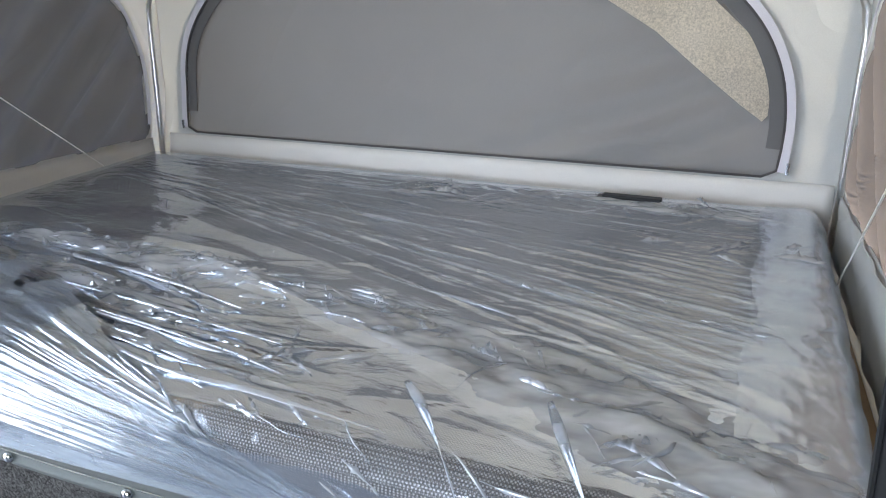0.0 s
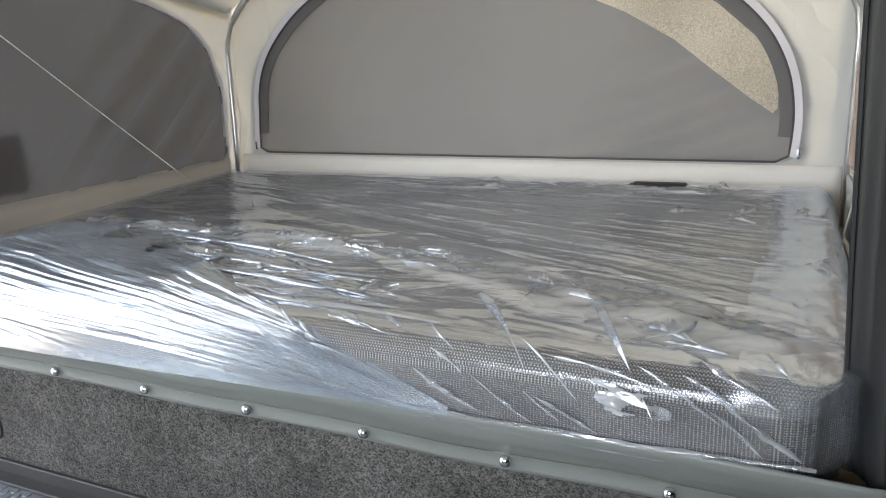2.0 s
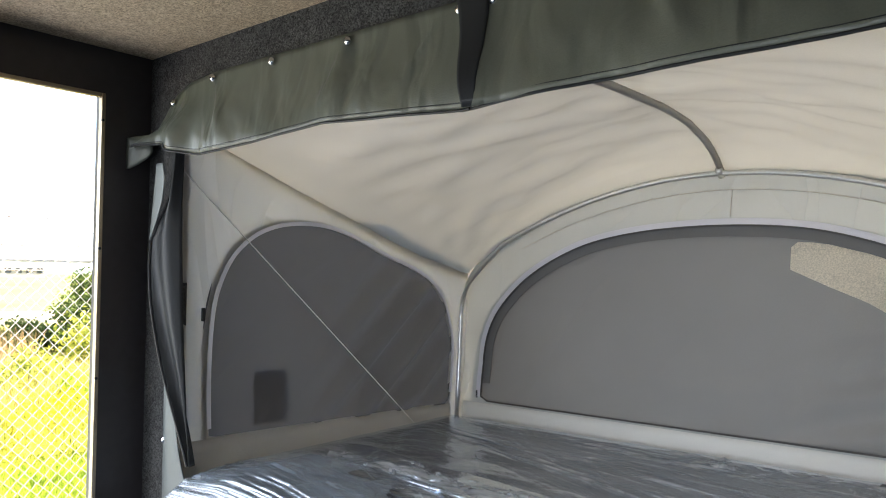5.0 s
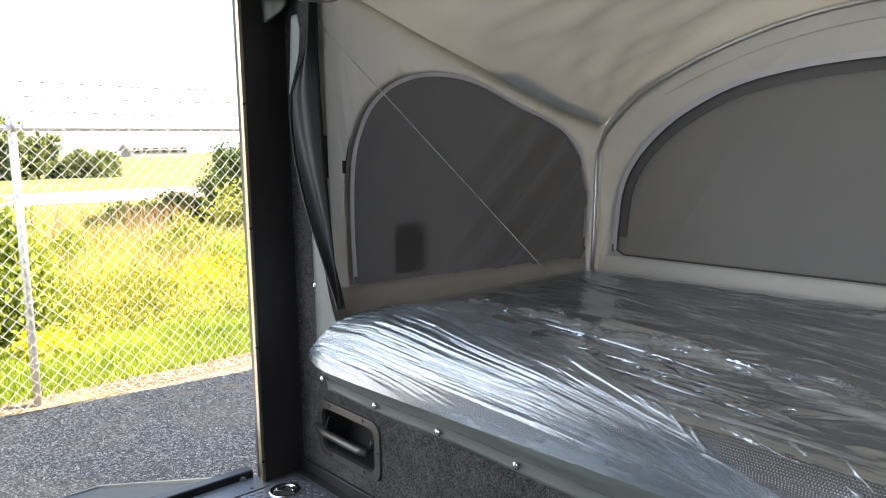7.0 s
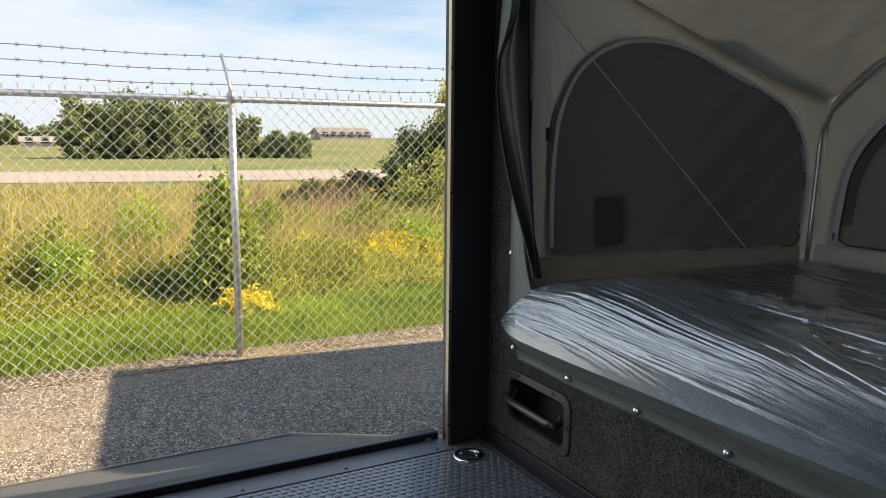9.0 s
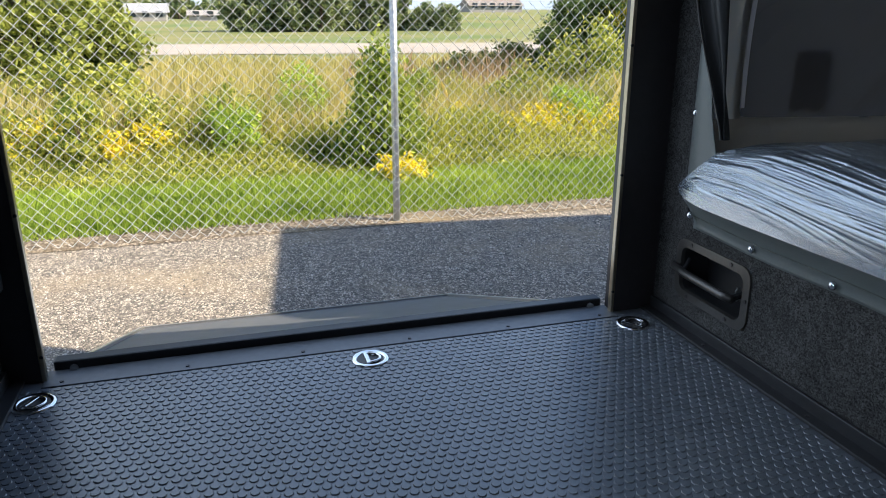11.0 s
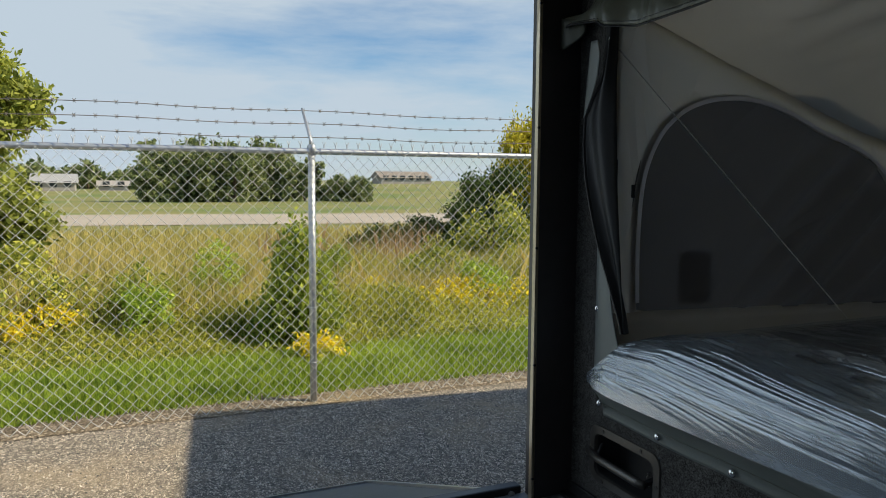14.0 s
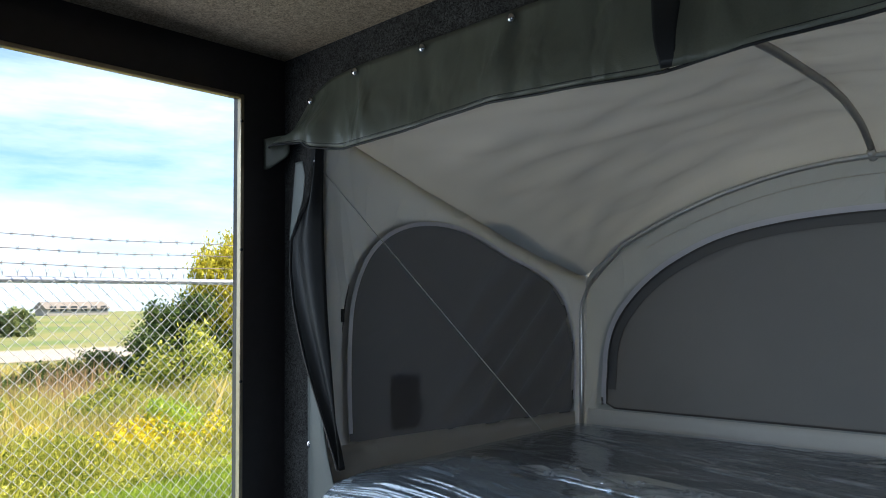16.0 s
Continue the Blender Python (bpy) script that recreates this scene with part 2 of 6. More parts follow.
def felted(mat, scale, low, high, relief=0.5):
    """Fine salt-and-pepper fibres that darken and lighten a carpet's colour."""
    n, l = mat.node_tree.nodes, mat.node_tree.links
    p = n["Principled BSDF"]
    below = p.inputs["Base Color"].links[0].from_socket
    t = n.new("ShaderNodeTexCoord")
    bend = n.new("ShaderNodeTexNoise")
    bend.inputs["Scale"].default_value, bend.inputs["Detail"].default_value = scale * 0.8, 3
    add = n.new("ShaderNodeVectorMath")
    add.operation = "MULTIPLY_ADD"
    add.inputs[1].default_value = (1.2 / scale,) * 3
    l.new(t.outputs["Object"], bend.inputs["Vector"])
    l.new(bend.outputs["Color"], add.inputs[0])
    l.new(t.outputs["Object"], add.inputs[2])
    vo = n.new("ShaderNodeTexVoronoi")
    vo.inputs["Scale"].default_value = scale
    l.new(add.outputs[0], vo.inputs["Vector"])
    sp = n.new("ShaderNodeSeparateColor")
    l.new(vo.outputs["Color"], sp.inputs["Color"])
    r = n.new("ShaderNodeMapRange")
    r.inputs["To Min"].default_value, r.inputs["To Max"].default_value = low, high
    l.new(sp.outputs["Red"], r.inputs["Value"])
    mul = n.new("ShaderNodeVectorMath")
    mul.operation = "SCALE"
    l.new(below, mul.inputs[0])
    l.new(r.outputs["Result"], mul.inputs["Scale"])
    l.new(mul.outputs[0], p.inputs["Base Color"])
    bp = n.new("ShaderNodeBump")
    bp.inputs["Strength"].default_value, bp.inputs["Distance"].default_value = relief, 0.0015
    l.new(sp.outputs["Green"], bp.inputs["Height"])
    l.new(bp.outputs["Normal"], p.inputs["Normal"])


felted(CARPET, 300, 0.40, 1.9)
felted(CEILING, 240, 0.6, 1.45)
dotted(FOAM, 235, (0.36, 0.35, 0.35))
BOARD = material("plywood_platform", (0.30, 0.22, 0.14), 0.7, vary=0.2, grain=20, bump=0.1, stretch=(1, 8, 1))
SKIN = material("white_trailer_skin", (0.72, 0.72, 0.72), 0.4, vary=0.04, grain=10, bump=0.02)
RAMP = material("grey_ramp_deck", (0.105, 0.112, 0.125), 0.55, vary=0.14, grain=18, bump=0.08, big=2.5, spots=((0.18, 0.19, 0.20), 3.0, 0.62, 0.8))
GALV = material("galvanised_steel", (0.50, 0.53, 0.57), 0.42, metal=0.75, vary=0.12, grain=25, bump=0.04)
GLASSY = material("dark_window_glass", (0.04, 0.05, 0.06), 0.1, vary=0.1, grain=1, bump=0)
WINDOW_GREY = material("light_grey_window_frame", (0.46, 0.47, 0.48), 0.45, vary=0.1, grain=40, bump=0.03)
NET = material("black_net_cord", (0.03, 0.03, 0.034), 0.7, vary=0.2, grain=300, bump=0.2)
MESH_WIRE = material("galvanised_mesh_wire", (0.60, 0.61, 0.63), 0.6, metal=0.15, vary=0.12, grain=25, bump=0.0)
RUST = material("weathered_wire", (0.22, 0.20, 0.18), 0.6, metal=0.6, vary=0.3, grain=40, bump=0.1)
BARK = material("bark", (0.12, 0.09, 0.065), 0.9, vary=0.35, grain=30, bump=0.8, bump_dist=0.02)


def leafy(name, c1, c2, translucent=0.3):
    return material(name, c1, 0.6, color2=c2, island=0.9, grain=2.0, bump=0, big=0.6, translucent=translucent, spec=0.25)


LEAF_TREE = leafy("tree_leaves", (0.13, 0.16, 0.025), (0.47, 0.51, 0.10), 0.4)
LEAF_YELLOW = leafy("yellow_green_leaves", (0.28, 0.28, 0.025), (0.66, 0.58, 0.05), 0.4)
LEAF_DARK = leafy("dark_green_leaves", (0.03, 0.055, 0.015), (0.14, 0.20, 0.05))
LEAF_FAR = leafy("far_tree_leaves", (0.09, 0.13, 0.055), (0.33, 0.37, 0.15))
LEAF_CONIFER = leafy("juniper_needles", (0.12, 0.19, 0.025), (0.42, 0.48, 0.07), 0.4)
WEED = leafy("green_weeds", (0.12, 0.17, 0.02), (0.66, 0.65, 0.11), 0.4)
LAWN = leafy("lawn_grass", (0.20, 0.31, 0.03), (0.56, 0.68, 0.09), 0.4)
MEADOW = leafy("meadow_grass", (0.28, 0.28, 0.07), (0.76, 0.64, 0.24), 0.35)
DRY = leafy("reddish_dry_stalks", (0.30, 0.21, 0.11), (0.52, 0.38, 0.22), 0.3)
GOLD = leafy("goldenrod_flowers", (0.72, 0.54, 0.01), (0.92, 0.78, 0.03), 0.3)


# ---- building helpers ----
def finish(name, bm, mat, smooth=False):
    me = bpy.data.meshes.new(name)
    bmesh.ops.recalc_face_normals(bm, faces=bm.faces)
    bm.to_mesh(me)
    bm.free()
    me.materials.append(mat)
    if smooth:
        me.shade_smooth()
    return me


def thing(name, label, category, group="", kind="", at=(0, 0, 0)):
    ob = new(name)
    ob.location = at
    ob.empty_display_size = 0.1
    return tagged(ob, label, category, group, kind)


def part(name, bm, mat, parent=None, label="", smooth=False, loc=None):
    ob = new(name, bm if isinstance(bm, bpy.types.Mesh) else finish(name, bm, mat, smooth))
    if parent:
        ob.parent = parent
        # parts are given in world coordinates
        top = parent
        off = Vector(parent.location)
        while top.parent:
            top = top.parent
            off = off + Vector(top.location)
        if loc is None:
            ob.location = -off
        else:
            ob.location = Vector(loc) - off
    elif loc is not None:
        ob.location = loc
    if label:
        ob["label"] = label
    if name in ("bloom", "foliage", "stalk", "crown"):
        ob["kind"] = "stuff"
    return ob


def box(bm, x0, x1, y0, y1, z0, z1, bevel=0.0):
    r = bmesh.ops.create_cube(bm, size=1.0)
    bmesh.ops.scale(bm, verts=r["verts"], vec=(x1 - x0, y1 - y0, z1 - z0))
    bmesh.ops.translate(bm, verts=r["verts"], vec=((x0 + x1) / 2, (y0 + y1) / 2, (z0 + z1) / 2))
    if bevel:
        es = list({e for v in r["verts"] for e in v.link_edges})
        bmesh.ops.bevel(bm, geom=es, offset=bevel, segments=2, affect="EDGES", profile=0.5)
    return bm


def boxed(*a, bevel=0.0):
    return box(bmesh.new(), *a, bevel=bevel)


def tube(points, radius, sides=8, bm=None, closed=False, flat=(1, 1)):
    bm = bm or bmesh.new()
    pts = [Vector(p) for p in points]
    rings = []
    n = len(pts)
    for i, p in enumerate(pts):
        d = (pts[min(i + 1, n - 1)] - pts[max(i - 1, 0)]).normalized()
        up = Vector((0, 0, 1)) if abs(d.z) < 0.9 else Vector((0, 1, 0))
        u = d.cross(up).normalized()
        w = u.cross(d).normalized()
        rr = radius[i] if isinstance(radius, (list, tuple)) else radius
        rings.append([bm.verts.new(p + (u * math.cos(2 * math.pi * k / sides) * flat[0] + w * math.sin(2 * math.pi * k / sides) * flat[1]) * rr) for k in range(sides)])
    for a, b in zip(rings, rings[1:]):
        for k in range(sides):
            bm.faces.new((a[k], a[(k + 1) % sides], b[(k + 1) % sides], b[k]))
    bm.faces.new(rings[0][::-1])
    bm.faces.new(rings[-1])
    return bm


def sheet(fn, nu, nv, thick=0.0, bm=None):
    """A surface fn(u, v), u and v from 0 to 1, given a thickness along its normals."""
    bm = bm or bmesh.new()
    g = [[bm.verts.new(fn(i / nu, j / nv)) for j in range(nv + 1)] for i in range(nu + 1)]
    fs = [bm.faces.new((g[i][j], g[i + 1][j], g[i + 1][j + 1], g[i][j + 1])) for i in range(nu) for j in range(nv)]
    if thick:
        bmesh.ops.recalc_face_normals(bm, faces=fs)
        bmesh.ops.solidify(bm, geom=fs, thickness=thick)
    return bm


def quads(name, corners, mat, smooth=False):
    """A mesh from an array of polygons, n x k x 3."""
    n, k = corners.shape[:2]
    me = bpy.data.meshes.new(name)
    me.vertices.add(n * k)
    me.loops.add(n * k)
    me.polygons.add(n)
    me.vertices.foreach_set("co", corners.reshape(-1).astype(np.float32))
    me.loops.foreach_set("vertex_index", np.arange(n * k, dtype=np.int32))
    me.polygons.foreach_set("loop_start", np.arange(0, n * k, k, dtype=np.int32))
    me.update(calc_edges=True)
    me.validate()
    me.materials.append(mat)
    return me


def wob(x, y, z, scale=1.0):
    return noise.noise(Vector((x * scale, y * scale, z * scale)))


def smoothstep(a, b, x):
    t = min(1, max(0, (x - a) / (b - a)))
    return t * t * (3 - 2 * t)


def lerp(a, b, t):
    return a + (b - a) * t


def curve(points, x):
    """Piecewise smooth curve through (x, y) pairs."""
    if x <= points[0][0]:
        return points[0][1]
    for (a, va), (b, vb) in zip(points, points[1:]):
        if x <= b:
            t = (x - a) / (b - a)
            return va + (vb - va) * t
    return points[-1][1]


# ---- trailer shell ----
LEN, WID, TOP = 5.2, 2.10, 2.0
bed_wall = tagged(new("wall_bed"), "grey carpeted trailer wall with the bed opening", "wall", kind="structure")
for a in ((0, 0.15, 0, 0.06, 0, TOP), (2.67, LEN, 0, 0.06, 0, TOP), (0.15, 2.67, 0, 0.06, 1.71, TOP), (0.15, 2.67, 0, 0.06, 0.305, 0.40),
          (0.485, 2.67, 0, 0.06, 0, 0.305), (0.15, 0.485, 0, 0.06, 0, 0.115)):
    part("wall_panel", boxed(*a), CARPET, bed_wall)
# this wall's opening and canvas are unseen, added to go with the fill lamp
far_wall = tagged(new("wall_opposite"), "dark grey carpeted trailer side wall with an added unseen opening", "wall", kind="structure")
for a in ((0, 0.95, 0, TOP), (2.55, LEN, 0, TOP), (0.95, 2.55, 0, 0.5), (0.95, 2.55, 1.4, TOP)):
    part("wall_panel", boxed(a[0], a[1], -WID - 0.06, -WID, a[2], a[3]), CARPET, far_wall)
part("canvas_panel", boxed(0.95, 2.55, -WID - 0.055, -WID - 0.05, 0.5, 1.4), CANVAS, far_wall, "pale canvas across the added opening")
front = tagged(new("wall_front", finish("wall_front", boxed(LEN, LEN + 0.06, -WID - 0.06, 0.06, 0, TOP), CARPET)), "grey carpeted front wall of the trailer", "wall", kind="structure")
ceil = tagged(new("ceiling", finish("ceiling", boxed(-0.06, LEN + 0.06, -WID - 0.06, 0.06, TOP, TOP + 0.10), CEILING)), "brownish carpeted trailer ceiling", "ceiling", kind="structure")
rear = tagged(new("wall_rear"), "black painted steel rear frame round the ramp opening", "wall", kind="structure")
part("jamb", boxed(-0.06, 0, -0.16, 0.06, 0, TOP), BLACK_PAINT, rear)
part("jamb", boxed(-0.06, 0, -WID - 0.06, -2.005, 0, TOP), BLACK_PAINT, rear)
part("head", boxed(-0.06, 0, -2.005, -0.16, 1.85, TOP), BLACK_PAINT, rear)
# metal edge strips round the opening
for nm, a in (("edge_strip", (-0.016, 0.006, -0.174, -0.1605, 0, 1.85)), ("edge_strip", (-0.016, 0.006, -2.0045, -1.991, 0, 1.85)), ("edge_strip", (-0.016, 0.006, -1.991, -0.174, 1.836, 1.8495))):
    part(nm, boxed(*a, bevel=0.003), TRIM_METAL, rear, "bronze-coloured metal edge strip")
for y in (-0.170, -1.995):
    for z in (0.08, 0.5, 0.92, 1.34, 1.76):
        part("screw", tube([(0.004, y, z), (0.009, y, z)], 0.005, 8), BLACK_PLASTIC, rear)
part("latch", boxed(0.02, 0.11, -2.096, -2.05, 0.30, 0.52, bevel=0.006), BLACK_PLASTIC, rear, "black latch housing on the wall")
part("latch_pin", tube([(0.11, -2.07, 0.42), (0.122, -2.07, 0.42)], 0.008, 8), CHROME, rear)
part("latch", boxed(0.012, 0.105, -2.096, -2.052, 1.075, 1.19, bevel=0.010), BLACK_PLASTIC, rear, "black latch housing on the wall")
part("latch_pin", boxed(0.03, 0.05, -2.054, -2.046, 1.095, 1.17, bevel=0.003), CHROME, rear)
for sgn, yy in ((1, -0.001), (-1, -WID + 0.001)):
    base = tagged(new("baseboard", finish("baseboard", box(box(bmesh.new(), 0.002, LEN, min(yy, yy - sgn * 0.012), max(yy, yy - sgn * 0.012), 0.001, 0.05, 0.003), 0.002, LEN, min(yy, yy - sgn * 0.05), max(yy, yy - sgn * 0.05), 0.001, 0.012, 0.003), BLACK_PLASTIC)), "black angle trim along the floor", "trim", kind="structure")
    for x in np.arange(0.35, LEN, 0.45):
        part("screw", tube([(x, yy - sgn * 0.032, 0.011), (x, yy - sgn * 0.032, 0.015)], 0.006, 8), BLACK_PAINT, base)

# floor with raised coins
floor = tagged(new("floor", finish("floor", boxed(0, LEN, -WID, 0, -0.05, 0), RUBBER)), "black rubber coin-pattern floor", "floor", kind="structure")
pitch = 0.0285
tiles, k8 = [], np.arange(10) * 2 * math.pi / 10
ring1 = np.stack([np.cos(k8), np.sin(k8)], 1)
for i in range(int(3.2 / (pitch * 0.866))):
    for j in range(int((WID - 0.10) / pitch)):
        cx, cy = 0.06 + i * pitch * 0.866, -WID + 0.06 + (j + 0.5 * (i % 2)) * pitch
        lo = np.c_[ring1 * 0.0118 + (cx, cy), np.full(10, 0.0002)]
        hi = np.c_[ring1 * 0.0100 + (cx, cy), np.full(10, 0.0024)]
        tiles.append((lo, hi))
vs = np.array([np.r_[a, b] for a, b in tiles]).reshape(-1, 3)
faces = []
for t in range(len(tiles)):
    o = t * 20
    faces.append(tuple(o + 10 + k for k in range(10)))
    faces += [(o + k, o + (k + 1) % 10, o + 10 + (k + 1) % 10, o + 10 + k) for k in range(10)]
me = bpy.data.meshes.new("coins")
me.from_pydata(vs.tolist(), [], faces)
me.materials.append(RUBBER)
tagged(part("coins", me, RUBBER, floor), kind="stuff")

# threshold strip, hinge and ramp
sill = tagged(new("threshold"), "grey metal threshold strip with black screws", "threshold", kind="structure")
part("strip", boxed(-0.06, 0.045, -2.0, -0.165, -0.03, 0.004, bevel=0.002), THRESHOLD, sill)
for y in np.arange(-1.95, -0.2, 0.345):
    part("screw", tube([(0.022, y, 0.003), (0.022, y, 0.007)], 0.006, 8), BLACK_PAINT, sill)
ramp = thing("ramp_door", "grey ramp door folded down to the gravel", "ramp", at=(-0.07, -1.08, -0.03))


def ramp_pt(s, w, lift=0.0):
    """s from the hinge to the ground, w across."""
    y0, y1 = lerp(-1.975, -1.90, s), lerp(-0.185, -0.36, s)
    return Vector((lerp(-0.10, -1.36, s) - 0.33 * lift, lerp(y0, y1, w), lerp(-0.012, -0.435, s) + lift * 0.94))


bm = sheet(lambda u, v: ramp_pt(u, v), 24, 30, 0.03)
part("deck", bm, RAMP, ramp)
for w0, w1 in ((0.0, 0.012), (0.988, 1.0)):
    part("edge_rail", sheet(lambda u, v: ramp_pt(u, lerp(w0, w1, v), 0.012), 8, 1, 0.012), ALU, ramp)
part("end_rail", sheet(lambda u, v: ramp_pt(lerp(0.975, 1.0, u), v, 0.010), 1, 8, 0.010), ALU, ramp)
part("hinge_bar", boxed(-0.11, -0.062, -1.985, -0.175, -0.045, 0.03, bevel=0.006), BLACK_PLASTIC, ramp, "black rubber-covered hinge bar")
for y in (-1.93, -0.22):
    part("bolt", tube([(-0.062, y, 0.005), (-0.05, y, 0.005)], 0.012, 8), ALU, ramp)


def tie_down(x, y):
    t = thing("tie_down_ring", "round chrome recessed tie-down ring in the floor", "tie-down", "floor tie-downs", at=(x, y, 0))
    prof = [(0.058, 0.0005), (0.058, 0.004), (0.053, 0.007), (0.046, 0.007), (0.042, 0.003)]
    bm, rings = bmesh.new(), []
    for r, z in prof:
        rings.append([bm.verts.new((r * math.cos(a), r * math.sin(a), z)) for a in np.arange(32) * 2 * math.pi / 32])
    for a, b in zip(rings, rings[1:]):
        for k in range(32):
            bm.faces.new((a[k], a[(k + 1) % 32], b[(k + 1) % 32], b[k]))
    for nm, b2, mt in (("flange", bm, CHROME),):
        part(nm, b2, mt, t, smooth=True, loc=(x, y, 0))
    bm = bmesh.new()
    bmesh.ops.create_circle(bm, cap_ends=True, segments=32, radius=0.043)
    part("cup", bm, BLACK_PLASTIC, t, loc=(x, y, 0.0028))
    d = [(0.030 * math.cos(a), 0.030 * math.sin(a), 0.0065) for a in np.linspace(-0.25, math.pi + 0.25, 16)]
    part("d_ring", tube(d, 0.0045, 6), CHROME, t, smooth=True, loc=(x, y, 0))
    part("bracket", boxed(-0.036, 0.036, -0.016, -0.004, 0.003, 0.009, bevel=0.002), CHROME, t, loc=(x, y, 0))
    for px, py in ((-0.02, 0.012), (0.02, 0.012)):
        part("rivet", tube([(px, py, 0.003), (px, py, 0.006)], 0.005, 8), CHROME, t, loc=(x, y, 0))
    return t


ring = tie_down(0.125, -1.066)
copy_thing(ring, pose(0.118, -0.147, 0, 0, 0, 40))
copy_thing(ring, pose(0.135, -2.0, 0, 0, 0, -30))


# ---- pull-out handle in the wall ----
def round_rect(cx, cz, w, h, r, n=6):
    out = []
    for sx, sz, a0 in ((1, 1, 0), (-1, 1, 90), (-1, -1, 180), (1, -1, 270)):
        for k in range(n + 1):
            a = radians(a0 + 90 * k / n)
            out.append((cx + sx * (w / 2 - r) + r * math.cos(a), cz + sz * (h / 2 - r) + r * math.sin(a)))
    return out


handle = thing("recessed_handle", "dark recessed pull handle with a bronze bezel in the carpeted wall", "handle", at=(0.31, 0, 0.21))
bm = bmesh.new()
loops = []
for (w, h, r, y) in ((0.372, 0.207, 0.045, 0.0), (0.368, 0.203, 0.044, -0.006), (0.312, 0.150, 0.030, -0.007), (0.304, 0.142, 0.026, 0.004)):
    loops.append([bm.verts.new((x, y, z)) for x, z in round_rect(0.307, 0.208, w, h, r)])
for a, b in zip(loops, loops[1:]):
    for k in range(len(a)):
        bm.faces.new((a[k], a[(k + 1) % len(a)], b[(k + 1) % len(a)], b[k]))
part("bezel", bm, BEZEL, handle, "dark bronze bezel plate")
bm = bmesh.new()
loops = [[bm.verts.new((x, y, z)) for x, z in round_rect(0.307, 0.208, w, h, 0.026)] for w, h, y in ((0.304, 0.142, 0.004), (0.30, 0.138, 0.10))]
for k in range(len(loops[0])):
    bm.faces.new((loops[0][k], loops[0][(k + 1) % len(loops[0])], loops[1][(k + 1) % len(loops[0])], loops[1][k]))
bm.faces.new(loops[1])
part("recess", bm, BLACK_PLASTIC, handle)
part("bar", tube([(0.118, -0.010, 0.205), (0.20, -0.026, 0.203), (0.40, -0.026, 0.200), (0.438, -0.018, 0.200)], 0.0135, 12), BEZEL, handle, "round dark metal bar", smooth=True)
part("arm", tube([(0.16, 0.02, 0.235), (0.19, -0.02, 0.21)], 0.007, 8), BLACK_PLASTIC, handle)
part("arm", tube([(0.425, 0.06, 0.215), (0.43, -0.016, 0.20)], 0.010, 8), BLACK_PLASTIC, handle)
part("spring", tube([(0.40 + 0.0 * a, 0.03 + 0.008 * math.cos(a), 0.18 + 0.002 * a * 0.4 + 0.008 * math.sin(a)) for a in np.linspace(0, 40, 90)], 0.002, 5), ALU, handle)
for x, z in ((0.20, 0.297), (0.40, 0.297), (0.20, 0.119), (0.40, 0.119), (0.135, 0.208), (0.479, 0.208)):
    part("screw", tube([(x, -0.005, z), (x, -0.0095, z)], 0.0065, 8), BLACK_PAINT, handle)


# ---- tent ----
def hoop_y(z):
    return 1.40 + (z - 0.6) * 0.11


def arch_z(x):
    return 1.675 - 0.33 * ((x - 1.43) / 1.1) ** 2


LEGL, LEGR = 0.235, 2.635
hoop = [(LEGL + 0.02, 0.50), (LEGL + 0.012, 0.8), (LEGL, 1.08), (LEGL + 0.012, 1.16), (LEGL + 0.05, 1.245), (LEGL + 0.12, 1.318)]
hoop += [(x, arch_z(x)) for x in np.linspace(0.46, 2.42, 24)]
hoop += [(LEGR - 0.12, 1.322), (LEGR - 0.05, 1.25), (LEGR - 0.012, 1.16), (LEGR, 1.08), (LEGR, 0.8), (LEGR, 0.50)]
HOOP = [Vector((x + (0.004 if x < 1.43 else -0.004), hoop_y(z) - 0.034 * smoothstep(1.05, 1.3, z), z - 0.016 * smoothstep(1.05, 1.3, z))) for x, z in hoop]

frame_pole = thing("tent_frame", "silver aluminium tent hoop with a ridge rafter", "tent frame", at=(1.43, 1.40, 0.45))
part("hoop_pole", tube(HOOP, 0.0105, 12), ALU, frame_pole, smooth=True)


def rafter_z(y):
    return curve([(0.0, 1.775), (0.3, 1.80), (0.55, 1.815), (0.95, 1.822), (1.15, 1.81), (1.32, 1.775), (1.42, 1.735), (1.50, 1.675), (1.53, 1.66)], y)


part("rafter_pole", tube([(1.445, y, rafter_z(y) - 0.012) for y in np.linspace(0.06, 1.505, 26)], 0.0125, 10), POLE, frame_pole, smooth=True)
part("joint", tube([(1.445, 1.465, 1.672), (1.445, 1.50, 1.650)], 0.014, 10), ALU, frame_pole, smooth=True)


def seam_z(y):
    """Height of the seam between a side wall and the roof."""
    return curve([(0, 1.755), (0.15, 1.698), (0.3, 1.640), (0.45, 1.582), (0.6, 1.525), (0.8, 1.452), (0.95, 1.398), (1.08, 1.352), (1.2, 1.312), (1.47, 1.25)], y)


def side_x(side, y):
    return (0.15 + 0.055 * y) if side < 0 else (2.675 - 0.025 * y)


